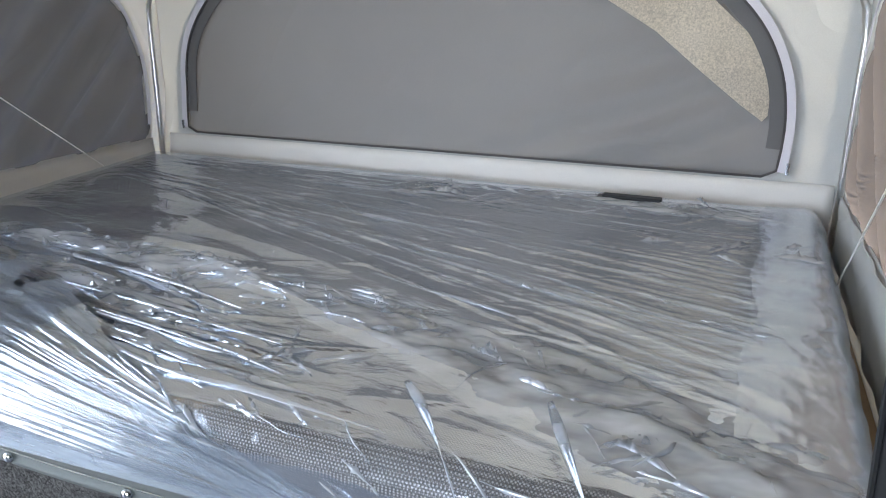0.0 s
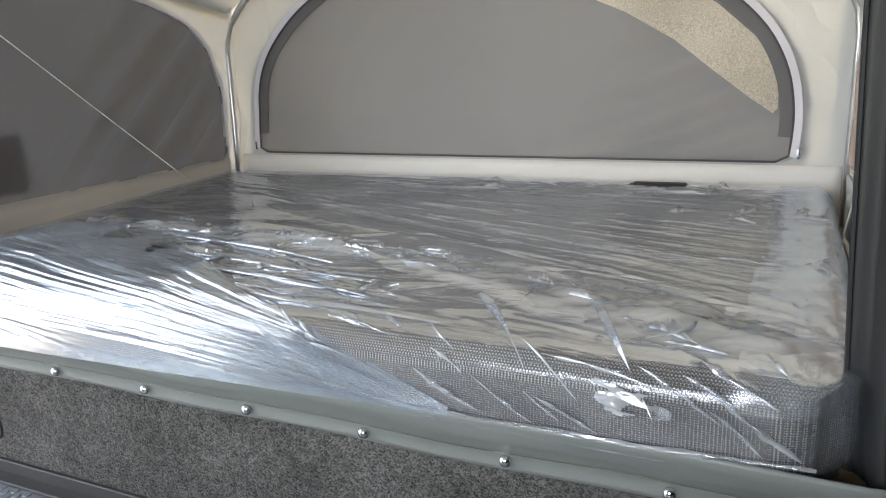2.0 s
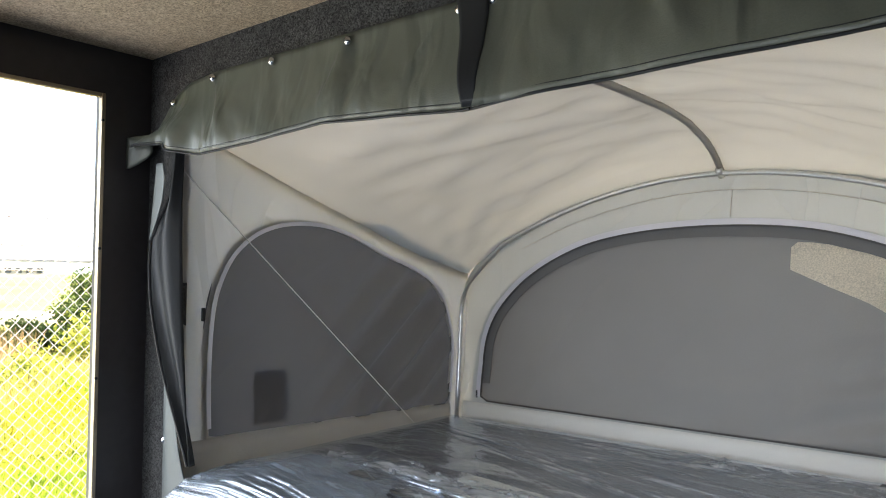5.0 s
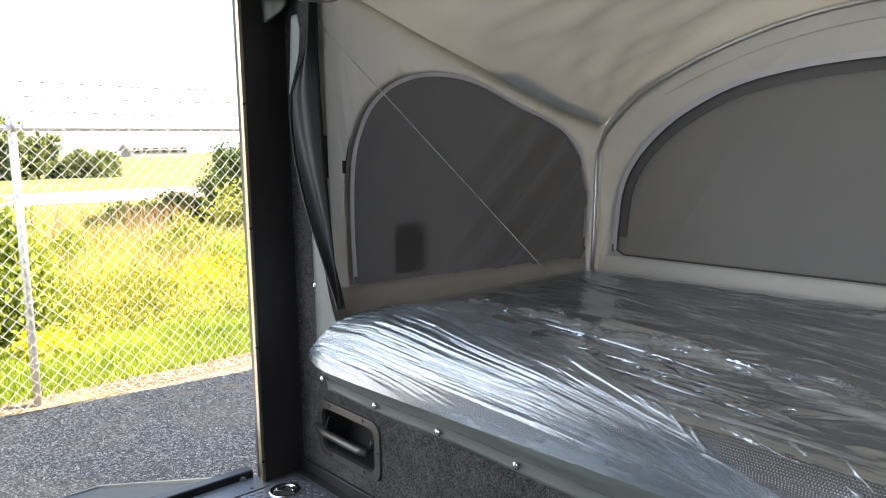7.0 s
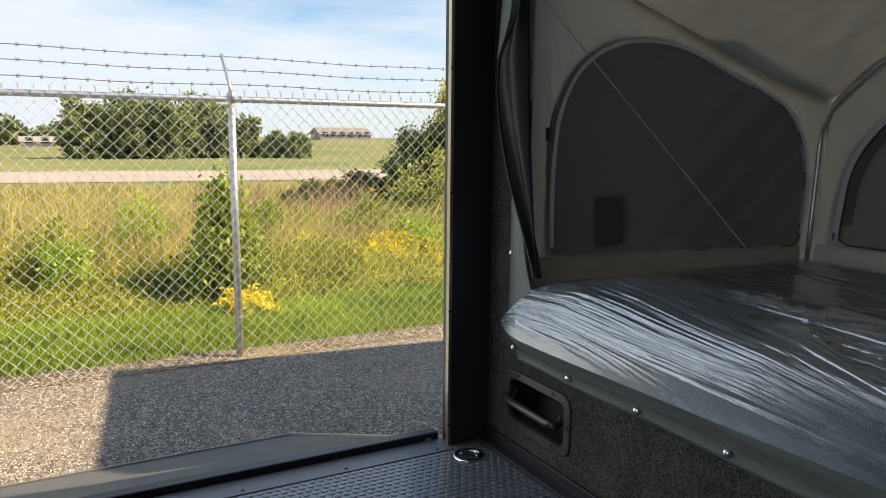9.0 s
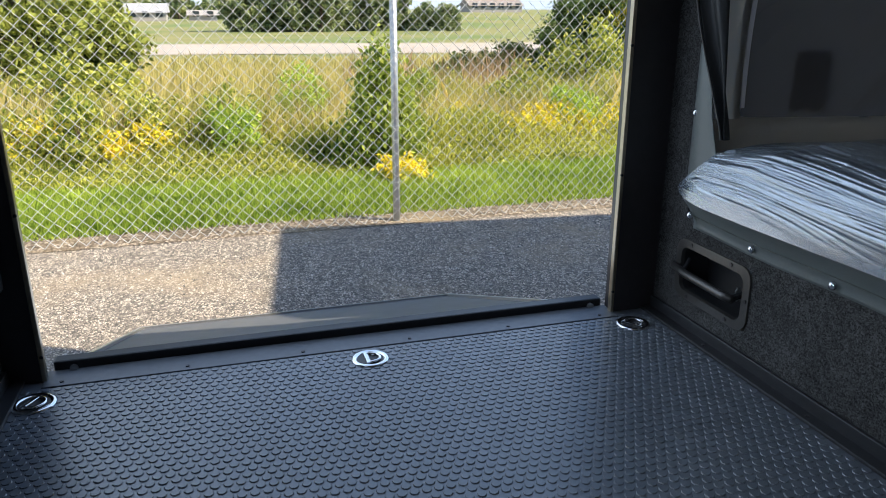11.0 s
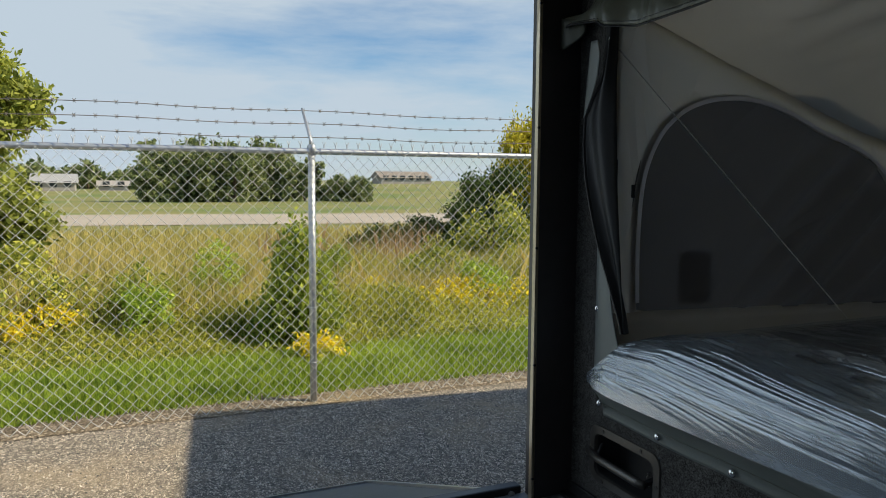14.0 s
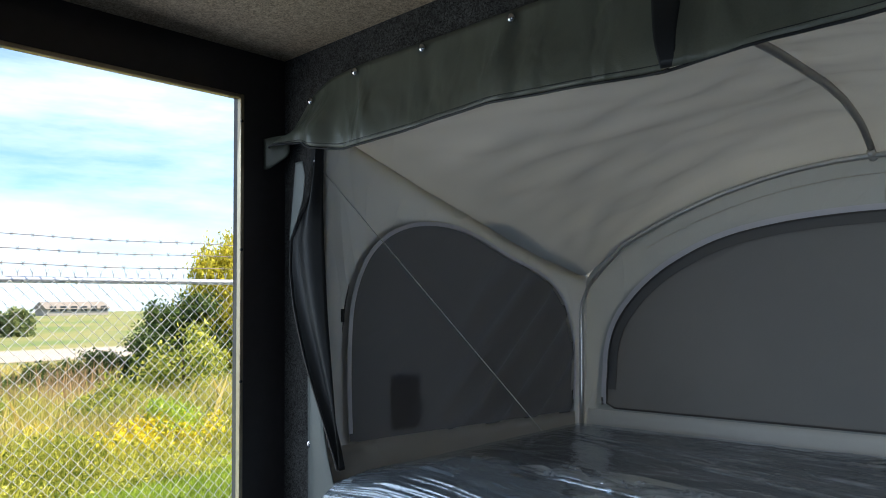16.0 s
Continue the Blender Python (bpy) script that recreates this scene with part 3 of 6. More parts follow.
# roof
def roof(u, v):
    y = lerp(0.0, 1.548, v)
    s = (u - 0.5) * 2
    x = lerp(side_x(-1, y) - 0.03, side_x(1, y) + 0.03, u)
    crown = (1 - abs(s) ** 2.1)
    z = seam_z(y) + (rafter_z(y) - seam_z(y)) * crown
    edge = min(1, (1 - abs(s)) * 6) * min(1, (1 - v) * 8)
    sag = -0.035 * math.sin(math.pi * min(1, abs(s) * 1.15)) * math.sin(math.pi * v)
    fold = 0.019 * wob(x * 1.0, y * 4 + x * 0.8, 3.3, 1.4) + 0.016 * wob(x * 3, y * 6 - x * 2, 8.1, 1.6)
    # short creases fanning out of the hoop's shoulders
    reach = math.hypot((1 - abs(s)) * 1.25, 1.5 - y)
    fan = math.atan2(1.5 - y, (1 - abs(s)) * 1.25 + 0.02)
    fold += 0.006 * math.sin(fan * 17 + 3 * wob(x, y, 4.0, 2.0)) * smoothstep(0.9, 0.25, reach) * smoothstep(0.03, 0.2, reach)
    return Vector((x, y + 0.004 * wob(x, y, 1, 4), z + (sag + fold) * edge + 0.012))


tent = thing("bed_tent", "beige canvas pop-out tent over the bed, with grey screened windows", "tent", at=(1.43, 0.75, 0.45))
part("roof_panel", sheet(roof, 90, 60, 0.003), CANVAS, tent, "beige translucent canvas roof", smooth=True)


def radial_loop(pts, c, n):
    """Points of a closed outline at even angles round c (2D)."""
    out = []
    m = len(pts)
    for k in range(n):
        a = 2 * math.pi * k / n
        dx, dz = math.cos(a), math.sin(a)
        best = None
        for i in range(m):
            (x0, z0), (x1, z1) = pts[i], pts[(i + 1) % m]
            ex, ez = x1 - x0, z1 - z0
            den = dx * ez - dz * ex
            if abs(den) < 1e-12:
                continue
            t = ((x0 - c[0]) * ez - (z0 - c[1]) * ex) / den
            s = ((x0 - c[0]) * dz - (z0 - c[1]) * dx) / den
            if t > 0 and -1e-9 <= s <= 1 + 1e-9:
                best = t if best is None else max(best, t)
        out.append((c[0] + dx * best, c[1] + dz * best))
    return out


def wall_with_hole(outer, inner, c, to3, rings, n=220, thick=0.003):
    bm = bmesh.new()
    o, i = radial_loop(outer, c, n), radial_loop(inner, c, n)
    g = []
    for r in range(rings + 1):
        g.append([bm.verts.new(to3(lerp(i[k][0], o[k][0], r / rings), lerp(i[k][1], o[k][1], r / rings), r / rings)) for k in range(n)])
    fs = [bm.faces.new((g[r][k], g[r][(k + 1) % n], g[r + 1][(k + 1) % n], g[r + 1][k])) for r in range(rings) for k in range(n)]
    bmesh.ops.recalc_face_normals(bm, faces=fs)
    bmesh.ops.solidify(bm, geom=fs, thickness=thick)
    return bm


def panel_fill(inner, c, to3, rings=28, n=160):
    bm = bmesh.new()
    i = [(c[0] + (x - c[0]) * 1.045, c[1] + (z - c[1]) * 1.045) for x, z in radial_loop(inner, c, n)]
    mid = bm.verts.new(to3(c[0], c[1], 0))
    prev = None
    for r in range(1, rings + 1):
        g = [bm.verts.new(to3(lerp(c[0], i[k][0], r / rings), lerp(c[1], i[k][1], r / rings), r / rings)) for k in range(n)]
        for k in range(n):
            if prev is None:
                bm.faces.new((mid, g[k], g[(k + 1) % n]))
            else:
                bm.faces.new((prev[k], g[k], g[(k + 1) % n], prev[(k + 1) % n]))
        prev = g
    return bm


def band(loop2, c, to3, w_in, w_out, lift, n=220, keep=lambda x, z: True, rings=2):
    """A flat tape that follows an outline."""
    bm = bmesh.new()
    i = radial_loop(loop2, c, n)
    def off(k, w):
        (xa, za), (xb, zb) = i[k - 1], i[(k + 1) % n]
        tx, tz = xb - xa, zb - za
        ln = math.hypot(tx, tz) or 1
        return i[k][0] + tz / ln * w, i[k][1] - tx / ln * w
    cols = []
    for k in range(n):
        cols.append([bm.verts.new(to3(*off(k, lerp(w_in, w_out, r / rings)), lift)) for r in range(rings + 1)])
    fs = []
    for k in range(n):
        k2 = (k + 1) % n
        if keep(*i[k]) and keep(*i[k2]):
            for r in range(rings):
                fs.append(bm.faces.new((cols[k][r], cols[k2][r], cols[k2][r + 1], cols[k][r + 1])))
    bmesh.ops.recalc_face_normals(bm, faces=fs)
    bmesh.ops.solidify(bm, geom=fs, thickness=0.003)
    bmesh.ops.delete(bm, geom=[v for v in bm.verts if not v.link_faces], context="VERTS")
    return bm


def wall_y(z):
    return hoop_y(z) + 0.02 + 0.07 * max(0, 1 - abs(z - 0.85) / 0.6) * 0.6


# far wall with the big arched window
WIN = [(0.352, 0.683), (0.343, 0.80), (0.350, 0.95), (0.39, 1.065), (0.465, 1.165), (0.575, 1.265), (0.71, 1.345), (0.88, 1.415), (1.08, 1.452), (1.28, 1.468), (1.47, 1.47), (1.66, 1.46),
       (1.82, 1.435), (2.02, 1.372), (2.22, 1.27), (2.37, 1.14), (2.45, 1.0), (2.478, 0.86), (2.475, 0.75), (2.465, 0.683)]


def rounded(pts, times=2):
    """An open outline with its corners cut, ends kept."""
    for _ in range(times):
        out = [pts[0]]
        for (ax, az), (bx, bz) in zip(pts, pts[1:]):
            out += [(0.75 * ax + 0.25 * bx, 0.75 * az + 0.25 * bz), (0.25 * ax + 0.75 * bx, 0.25 * az + 0.75 * bz)]
        pts = out + [pts[-1]]
    return pts


WIN = rounded(WIN)
FAR_OUT = [(x, z) for x, z in hoop]
FAR_OUT = [(WX + (x - WX) * 1.035, z + (0.03 if z > 1.1 else 0)) for WX in (1.435,) for x, z in [(LEGL - 0.01, 0.44)] + FAR_OUT + [(LEGR, 0.44)]]
WC = (1.41, 0.95)


def far3(x, z, r):
    w = 0.012 * wob(x, z, 2.0, 3.0) + 0.005 * wob(x, z, 5.0, 9.0) + 0.007 * math.sin((z - 0.45 * x) * 42) * smoothstep(1.9, 2.5, x)
    return Vector((x, wall_y(z) + w * math.sin(math.pi * min(1, max(0, r))) + 0.006, z))


part("end_wall", wall_with_hole(FAR_OUT, WIN, WC, far3, 10), CANVAS_END, tent, "pale beige canvas end wall", smooth=True)
big = part("end_window", panel_fill(WIN, WC, lambda x, z, r: Vector((x, wall_y(z) + 0.012 + (1 - r ** 9) * (0.010 * wob(x, z, 9.0, 3.0) + 0.026 * (1 + math.sin((x * 0.75 - z * 1.9) * 22 + 0.9 * math.sin(x * 5))) * smoothstep(1.3, 2.2, x - (z - 0.7) * 0.8)), z))), COVER, tent, "grey shade panel behind the window screen", smooth=True)
# outline of the sunlit patch, laid on the shade as a pale panel
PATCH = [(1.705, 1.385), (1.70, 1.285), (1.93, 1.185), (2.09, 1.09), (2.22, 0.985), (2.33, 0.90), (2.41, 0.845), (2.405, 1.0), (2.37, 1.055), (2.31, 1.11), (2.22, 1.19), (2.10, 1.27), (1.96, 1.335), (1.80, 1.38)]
part("sunlit_patch", panel_fill([(x, z) for x, z in PATCH][::-1], (2.13, 1.15), lambda x, z, r: Vector((x, wall_y(z) + 0.002, z)), 4, 120), SUNLIT_WEAVE, big, "sunlit patch of the grey shade, made as a pale sandy panel")
part("edge_band", band(WIN, WC, lambda x, z, l: Vector((x, wall_y(z) - 0.001 - l, z)), -0.048, -0.008, 0.001, keep=lambda x, z: z > 0.74), COVER_EDGE, big)
arch = lambda x, z: z > 0.70
part("zip_tape", band(WIN, WC, lambda x, z, l: Vector((x, wall_y(z) + 0.002 - l, z)), -0.003, 0.020, 0.010, n=360, keep=arch), ZIP, big, "white zip tape round the arch")
part("piping", band(WIN, WC, lambda x, z, l: Vector((x, wall_y(z) + 0.002 - l, z)), -0.010, -0.003, 0.010), SCREEN, big)
part("lower_hem", sheet(lambda u, v: Vector((lerp(0.26, 2.62, u), wall_y(lerp(0.52, 0.678, v)) - 0.004 + 0.006 * wob(u * 12, v * 2, 1), lerp(0.52, 0.678, v))), 80, 6, 0.003), HEM, tent, "pale grey canvas hem under the window", smooth=True)

for (xa, za), (xb, zb) in (((1.47, 1.495), (1.475, 1.60)),):
    part("seam", tube([Vector((lerp(xa, xb, k / 6), wall_y(lerp(za, zb, k / 6)) - 0.004, lerp(za, zb, k / 6))) for k in range(7)], 0.0018, 5), CANVAS_SIDE, tent)
part("seam", tube([Vector((x, wall_y(arch_z(x) - 0.075) - 0.006, arch_z(x) - 0.075)) for x in np.linspace(0.55, 2.42, 50)], 0.0016, 5), CANVAS_SIDE, tent)
for x in (0.338, 2.492):
    part("zip_pull", boxed(x - 0.005, x + 0.005, wall_y(0.72) - 0.022, wall_y(0.72) - 0.014, 0.70, 0.735, bevel=0.002), CHROME, big)

# side walls with their windows
LWIN = [(0.15, 0.70), (0.142, 0.915), (0.151, 1.12), (0.175, 1.22), (0.22, 1.312), (0.27, 1.365), (0.33, 1.408), (0.42, 1.44), (0.52, 1.452), (0.62, 1.45), (0.72, 1.432), (0.83, 1.395),
        (0.95, 1.345), (1.08, 1.305), (1.18, 1.27), (1.27, 1.215), (1.335, 1.14), (1.36, 1.06), (1.385, 0.98), (1.385, 0.86), (1.375, 0.76), (1.36, 0.675)]
LWIN = rounded(LWIN)
LC = (0.75, 1.0)
SIDE_OUT = [(0.01, 0.44), (0.01, 1.90)] + [(y, seam_z(y) + 0.05) for y in np.linspace(0.15, 1.35, 9)] + [(1.58, 1.30), (1.60, 1.0), (1.58, 0.75), (1.55, 0.44)]
for side, nm in ((-1, "side_wall"), (1, "side_wall")):
    def side3(y, z, r, s=side):
        w = (0.012 * wob(y, z, 2.0 + s, 3.0) + 0.005 * wob(y, z, 5.0 + s, 8.0)) * math.sin(math.pi * min(1, max(0, r)))
        return Vector((side_x(s, y) + w, y, z))
    # the wall in the sun takes the dimmer canvas copy
    part("side_wall", wall_with_hole(SIDE_OUT, LWIN, LC, side3, 8), CANVAS_SIDE if side < 0 else CANVAS_END, tent, "grey-beige canvas side wall", smooth=True)

    def pane3(y, z, r, s=side):
        drape = 0.032 * math.sin((y * 1.0 - z * 1.15) * 26) * smoothstep(0.5, 1.2, y + 0.2 - (z - 0.7) * 0.5) * (1 - r ** 9)
        return Vector((side_x(s, y) + s * 0.0035 + drape + 0.006 * wob(y, z, 4.0, 4) * (1 - r), y, z))
    w = part("side_window", panel_fill(LWIN, LC, pane3, 40, 160), SCREEN, tent, "dark grey screened side window", smooth=True)
    part("zip_tape", band(LWIN, LC, lambda y, z, l, s=side: Vector((side_x(s, y) - s * l, y, z)), -0.002, 0.013, 0.014, n=300, keep=lambda y, z: z > 0.72), ZIP, w, "white zip tape round the arch")
    part("lower_hem", sheet(lambda u, v, s=side: Vector((side_x(s, lerp(0.02, 1.385, u)) - s * (0.008 + 0.012 * wob(u * 11 - v * 2.5, v * 1.2, s)), lerp(0.02, 1.385, u), lerp(0.50, 0.70 - 0.03 * u, v))), 60, 5, 0.003), CANVAS_SIDE if side < 0 else CANVAS_END, tent, smooth=True)
part("zip_pull", boxed(side_x(-1, 0.12) + 0.010, side_x(-1, 0.12) + 0.016, 0.105, 0.118, 1.10, 1.145, bevel=0.002), BLACK_PLASTIC, tent)
part("patch", sheet(lambda u, v: Vector((side_x(-1, 0.37) - 0.012, lerp(0.33, 0.47, u), lerp(0.72, 0.91, v))), 2, 2, 0.003), DOUBLED, tent)

# stay cords
for side, a, b in ((-1, (0.172, 0.0, 1.625), (0.239, 1.17, 0.580)), (1, (2.655, 0.02, 1.645), (2.60, 0.95, 0.57))):
    c = thing("stay_cord", "thin white cord stretched across the tent side window", "cord", "tent stay cords", at=a)
    part("cord", tube([Vector(a).lerp(Vector(b), k / 8) for k in range(9)], 0.0024, 6), CORD, c, smooth=True)
    part("eyelet", tube([Vector(a) + Vector((0, 0, 0.015)), Vector(a) - Vector((0, 0, 0.015))], 0.008, 8), CHROME, c, smooth=True)

# bed platform
platform = tagged(new("bed_platform", finish("bed_platform", boxed(0.16, 2.66, 0.0, 1.48, 0.40, 0.455, bevel=0.004), BOARD)), "plywood bed platform under the mattress", "bed platform")


# ---- vinyl flaps ----
def snap_at(parent, x, y, z, d=(0, -1, 0)):
    d = Vector(d)
    p = Vector((x, y, z))
    bm = tube([p, p + d * 0.003, p + d * 0.008, p + d * 0.0105], [0.0125, 0.0125, 0.009, 0.003], 12)
    part("snap", bm, CHROME, parent, smooth=True)


skirt = thing("bed_skirt", "grey-green vinyl skirt snapped to the wall below the mattress", "vinyl skirt", at=(1.42, -0.01, 0.40))


def skirt_pt(u, v):
    x = lerp(0.195, 2.72, u)
    z = lerp(0.352, 0.488, v)
    y = -0.006 - 0.056 * smoothstep(0.12, 0.95, v) * smoothstep(2.72, 2.60, x) - 0.008 * (wob(x * 1.2, v * 1.2, 4.4, 2.5) + 0.4) * smoothstep(0.1, 0.6, v)
    z += 0.003 * math.sin(x * 9)
    return Vector((x, y, z))


part("panel", sheet(skirt_pt, 140, 14, 0.003), VINYL_LIGHT, skirt, smooth=True)
part("stitching", tube([skirt_pt(u, 0.33) + Vector((0, -0.0035, 0)) for u in np.linspace(0.0, 1, 90)], 0.0012, 4), VINYL, skirt)
for x in (0.484, 0.789, 1.096, 1.40, 1.70, 2.008, 2.307, 2.640):
    snap_at(skirt, x, -0.012, 0.374)
snap_at(skirt, 0.205, -0.03, 0.403)

valance = thing("top_valance", "dark grey-green vinyl valance snapped above the bed opening", "vinyl valance", at=(1.4, -0.01, 1.88))


def val_pt(u, v, x0, x1, seed):
    x = lerp(x0, x1, u)
    lo = curve([(0.02, 1.70), (0.16, 1.70), (0.25, 1.665), (0.40, 1.64), (0.55, 1.648), (0.95, 1.668), (1.405, 1.640), (1.72, 1.654), (2.14, 1.655), (2.40, 1.668), (2.50, 1.695), (2.57, 1.718), (2.67, 1.70)], x)
    hi = curve([(0.02, 1.715), (0.10, 1.78), (0.17, 1.845), (0.26, 1.878), (0.40, 1.890), (2.75, 1.890)], x)
    z = lerp(hi, lo - 0.018, v)
    free = smoothstep(0.1, 1.0, v)
    pull = sum(math.exp(-((x - s - 0.06 * v) / 0.05) ** 2) for s in (0.39, 0.68, 0.993, 1.453, 1.808, 2.16, 2.47)) * (1 - v) * v * 1.6
    y = -0.008 - 0.045 * free - 0.020 * free * wob(x * 2.4, v * 1.0, seed, 1.8) - 0.018 * pull * math.cos(x * 40)
    y -= free * (1.0 - 0.8 * v) * (0.007 * wob(x * 11 + v * 3, v * 2.2, seed + 3) + 0.005 * wob(x * 23 - v * 5, v * 3, seed + 5))
    for s, k in ((0.39, 0.5), (0.995, -0.4), (1.33, -0.9), (1.808, 0.5), (2.12, -0.5), (2.43, 0.6)):
        y -= 0.012 * math.exp(-((x - s - k * 0.22 * v) / 0.018) ** 2) * math.sin(math.pi * min(1, v * 1.2))
    if x < 0.45:
        y -= 0.04 * free * (math.sin((x - 0.02) * 34) * 0.5 + 0.5) * smoothstep(0.5, 0.2, x)
    if x > 2.5:
        y -= 0.03 * free * smoothstep(2.5, 2.66, x)
    return Vector((x, y, z))


part("panel", sheet(lambda u, v: val_pt(u, v, 0.03, 1.425, 2.0), 110, 16, 0.003), VINYL, valance, smooth=True)
part("panel", sheet(lambda u, v: val_pt(u, v, 1.372 + 0.05 * v, 2.665, 7.0) + Vector((0, -0.022 * math.exp(-u * 18) - 0.004, 0)), 110, 16, 0.003), VINYL, valance, smooth=True)
# shade beside the curled panel edge, laid on as a charcoal strip
part("edge_shade", sheet(lambda u, v: val_pt(u, v, 1.370 + 0.048 * v, 1.452 - 0.005 * v, 7.0) + Vector((0, -0.030 + 0.012 * u, 0.0)), 8, 14, 0.003), VINYL_DARK, valance, "dark strip for the shade at the curled valance edge", smooth=True)
for x0, x1, sd in ((0.03, 1.425, 2.0), (1.395, 2.665, 7.0)):
    part("piping", tube([val_pt(u, 1.0, x0, x1, sd) + Vector((0, -0.004, 0)) for u in np.linspace(0, 1, 70)], 0.0035, 6), VINYL_DARK, valance, "black piping along the lower edge")
    part("stitching", tube([val_pt(u, 0.94, x0, x1, sd) + Vector((0, -0.005, 0)) for u in np.linspace(0, 1, 70)], 0.0010, 4), VINYL_DARK, valance)
for x, z in ((0.166, 1.823), (0.39, 1.870), (0.681, 1.870), (0.995, 1.867), (1.362, 1.867), (1.453, 1.867), (1.808, 1.870), (2.12, 1.868), (2.43, 1.868)):
    snap_at(valance, x, -0.014, z)
clip = thing("valance_catch", "small steel turn-button catch above the valance", "catch", at=(1.405, -0.004, 1.915))
part("post", tube([(1.385, 0, 1.905), (1.385, -0.03, 1.905)], 0.011, 10), CHROME, clip, smooth=True)
part("plate", boxed(1.405, 1.442, -0.012, -0.003, 1.897, 1.928, bevel=0.003), CHROME, clip)

sflap = thing("side_flap", "dark grey vinyl flap snapped beside the bed opening", "vinyl flap", at=(2.62, -0.01, 1.0))


def rflap(u, v):
    z = lerp(0.43, 1.70, v)
    x_in = curve([(0.36, 2.60), (0.5, 2.56), (0.8, 2.545), (1.15, 2.53), (1.40, 2.528), (1.55, 2.55), (1.63, 2.60), (1.70, 2.655)], z)
    x = lerp(2.668, x_in, u)
    y = -0.008
    if u > 0.33:
        k = (u - 0.33) / 0.67
        y = -0.002 - 0.040 * math.sin(math.pi * min(1, k * 1.5)) ** 1.3 + 0.030 * smoothstep(0.6, 1.0, k) - 0.008 * wob(k * 2, z * 1.5, 3.0) * k
    return Vector((x, y, z))


part("panel", sheet(rflap, 40, 60, 0.003), VINYL_DARK, sflap, smooth=True)
part("piping", tube([rflap(1, v) for v in np.linspace(0, 1, 50)], 0.004, 6), VINYL_DARK, sflap)
part("inner_strip", sheet(lambda u, v: Vector((lerp(2.60, 2.66, u), 0.03 + 0.02 * u, lerp(0.45, 1.75, v))), 2, 12, 0.003), CANVAS_END, sflap)
part("top_curl", sheet(lambda u, v: Vector((2.60 + 0.065 * math.sin(u * 2.6), -0.045 - 0.03 * math.cos(u * 2.6), lerp(1.70, 1.60 + 0.05 * u, v))), 14, 6, 0.003), VINYL, sflap, smooth=True)
for z in (1.477, 1.097, 0.717):
    snap_at(sflap, 2.640, -0.012, z)

lflap = thing("loose_side_flap", "loose charcoal vinyl flap curling beside the bed opening", "vinyl flap", at=(0.13, -0.02, 1.0))


def loose(u, v):
    z = lerp(0.66, 1.68, v)
    xl = curve([(0.66, 0.305), (0.70, 0.298), (0.815, 0.262), (0.98, 0.200), (1.16, 0.140), (1.28, 0.112), (1.37, 0.105), (1.43, 0.135), (1.50, 0.175), (1.58, 0.195), (1.68, 0.19)], z)
    xr = curve([(0.66, 0.315), (0.72, 0.310), (0.88, 0.288), (1.12, 0.250), (1.35, 0.222), (1.50, 0.212), (1.60, 0.215), (1.68, 0.215)], z)
    x = lerp(xl, xr, u)
    return Vector((x, -0.012 - 0.055 * (1 - u) * math.sin(math.pi * v) - 0.012 * math.sin(u * 6 + z * 3), z))


part("panel", sheet(loose, 14, 60, 0.003), VINYL_DARK, lflap, smooth=True)
part("edge_binding", tube([loose(0, v) for v in np.linspace(0, 1, 50)], 0.004, 6), BLACK_PLASTIC, lflap)
part("turned_edge", sheet(lambda u, v: Vector((lerp(lerp(0.098, 0.132, v), curve([(0.0, 0.100), (0.25, 0.14), (0.5, 0.172), (0.8, 0.185), (1.0, 0.17)], v), u), -0.05, lerp(1.37, 1.62, v))), 6, 20, 0.003), VINYL_LIGHT, lflap, "pale grey underside turned outwards", smooth=True)
part("top_loop", sheet(lambda u, v: Vector((0.075 + 0.062 * math.cos(u * 3.3 + 1.5), -0.035 - 0.045 * math.sin(u * 3.1), lerp(1.665 - 0.055 * math.sin(math.pi * u) ** 0.7, 1.725 - 0.02 * u, v))), 30, 8, 0.003), VINYL, lflap, smooth=True)
part("lower_panel", sheet(lambda u, v: Vector((lerp(0.136, lerp(0.30, 0.20, v), u), -0.006 - 0.03 * u * math.sin(math.pi * v) - 0.008 * math.sin(u * 5), lerp(0.50 + 0.02 * u, 0.98, v))), 14, 24, 0.003), VINYL_LIGHT, lflap, "grey snapped lower part", smooth=True)
snap_at(lflap, 0.160, -0.016, 0.722)
part("hinge_strip", boxed(0.15, 0.172, -0.004, 0.02, 0.5, 1.82, bevel=0.003), VINYL_DARK, lflap)

# ---- mattress and its plastic bag ----
MX0, MX1, MY0, MY1, MZ0, MZ1 = 0.235, 2.585, -0.055, 1.395, 0.47, 0.622


def rr(t, a0, a1, z0, z1, r=0.06, share=0.13):
    """A rounded strip up one side, over the top and down the other."""
    if t < share:
        k = t / share
        if k < 0.45:
            return a0, lerp(z0, z1 - r, k / 0.45)
        a = (k - 0.45) / 0.55 * math.pi / 2
        return a0 + r * (1 - math.cos(a)), z1 - r + r * math.sin(a)
    if t > 1 - share:
        a, z = rr(1 - t, a0, a1, z0, z1, r, share)
        return a0 + a1 - a, z
    return lerp(a0 + r, a1 - r, (t - share) / (1 - 2 * share)), z1


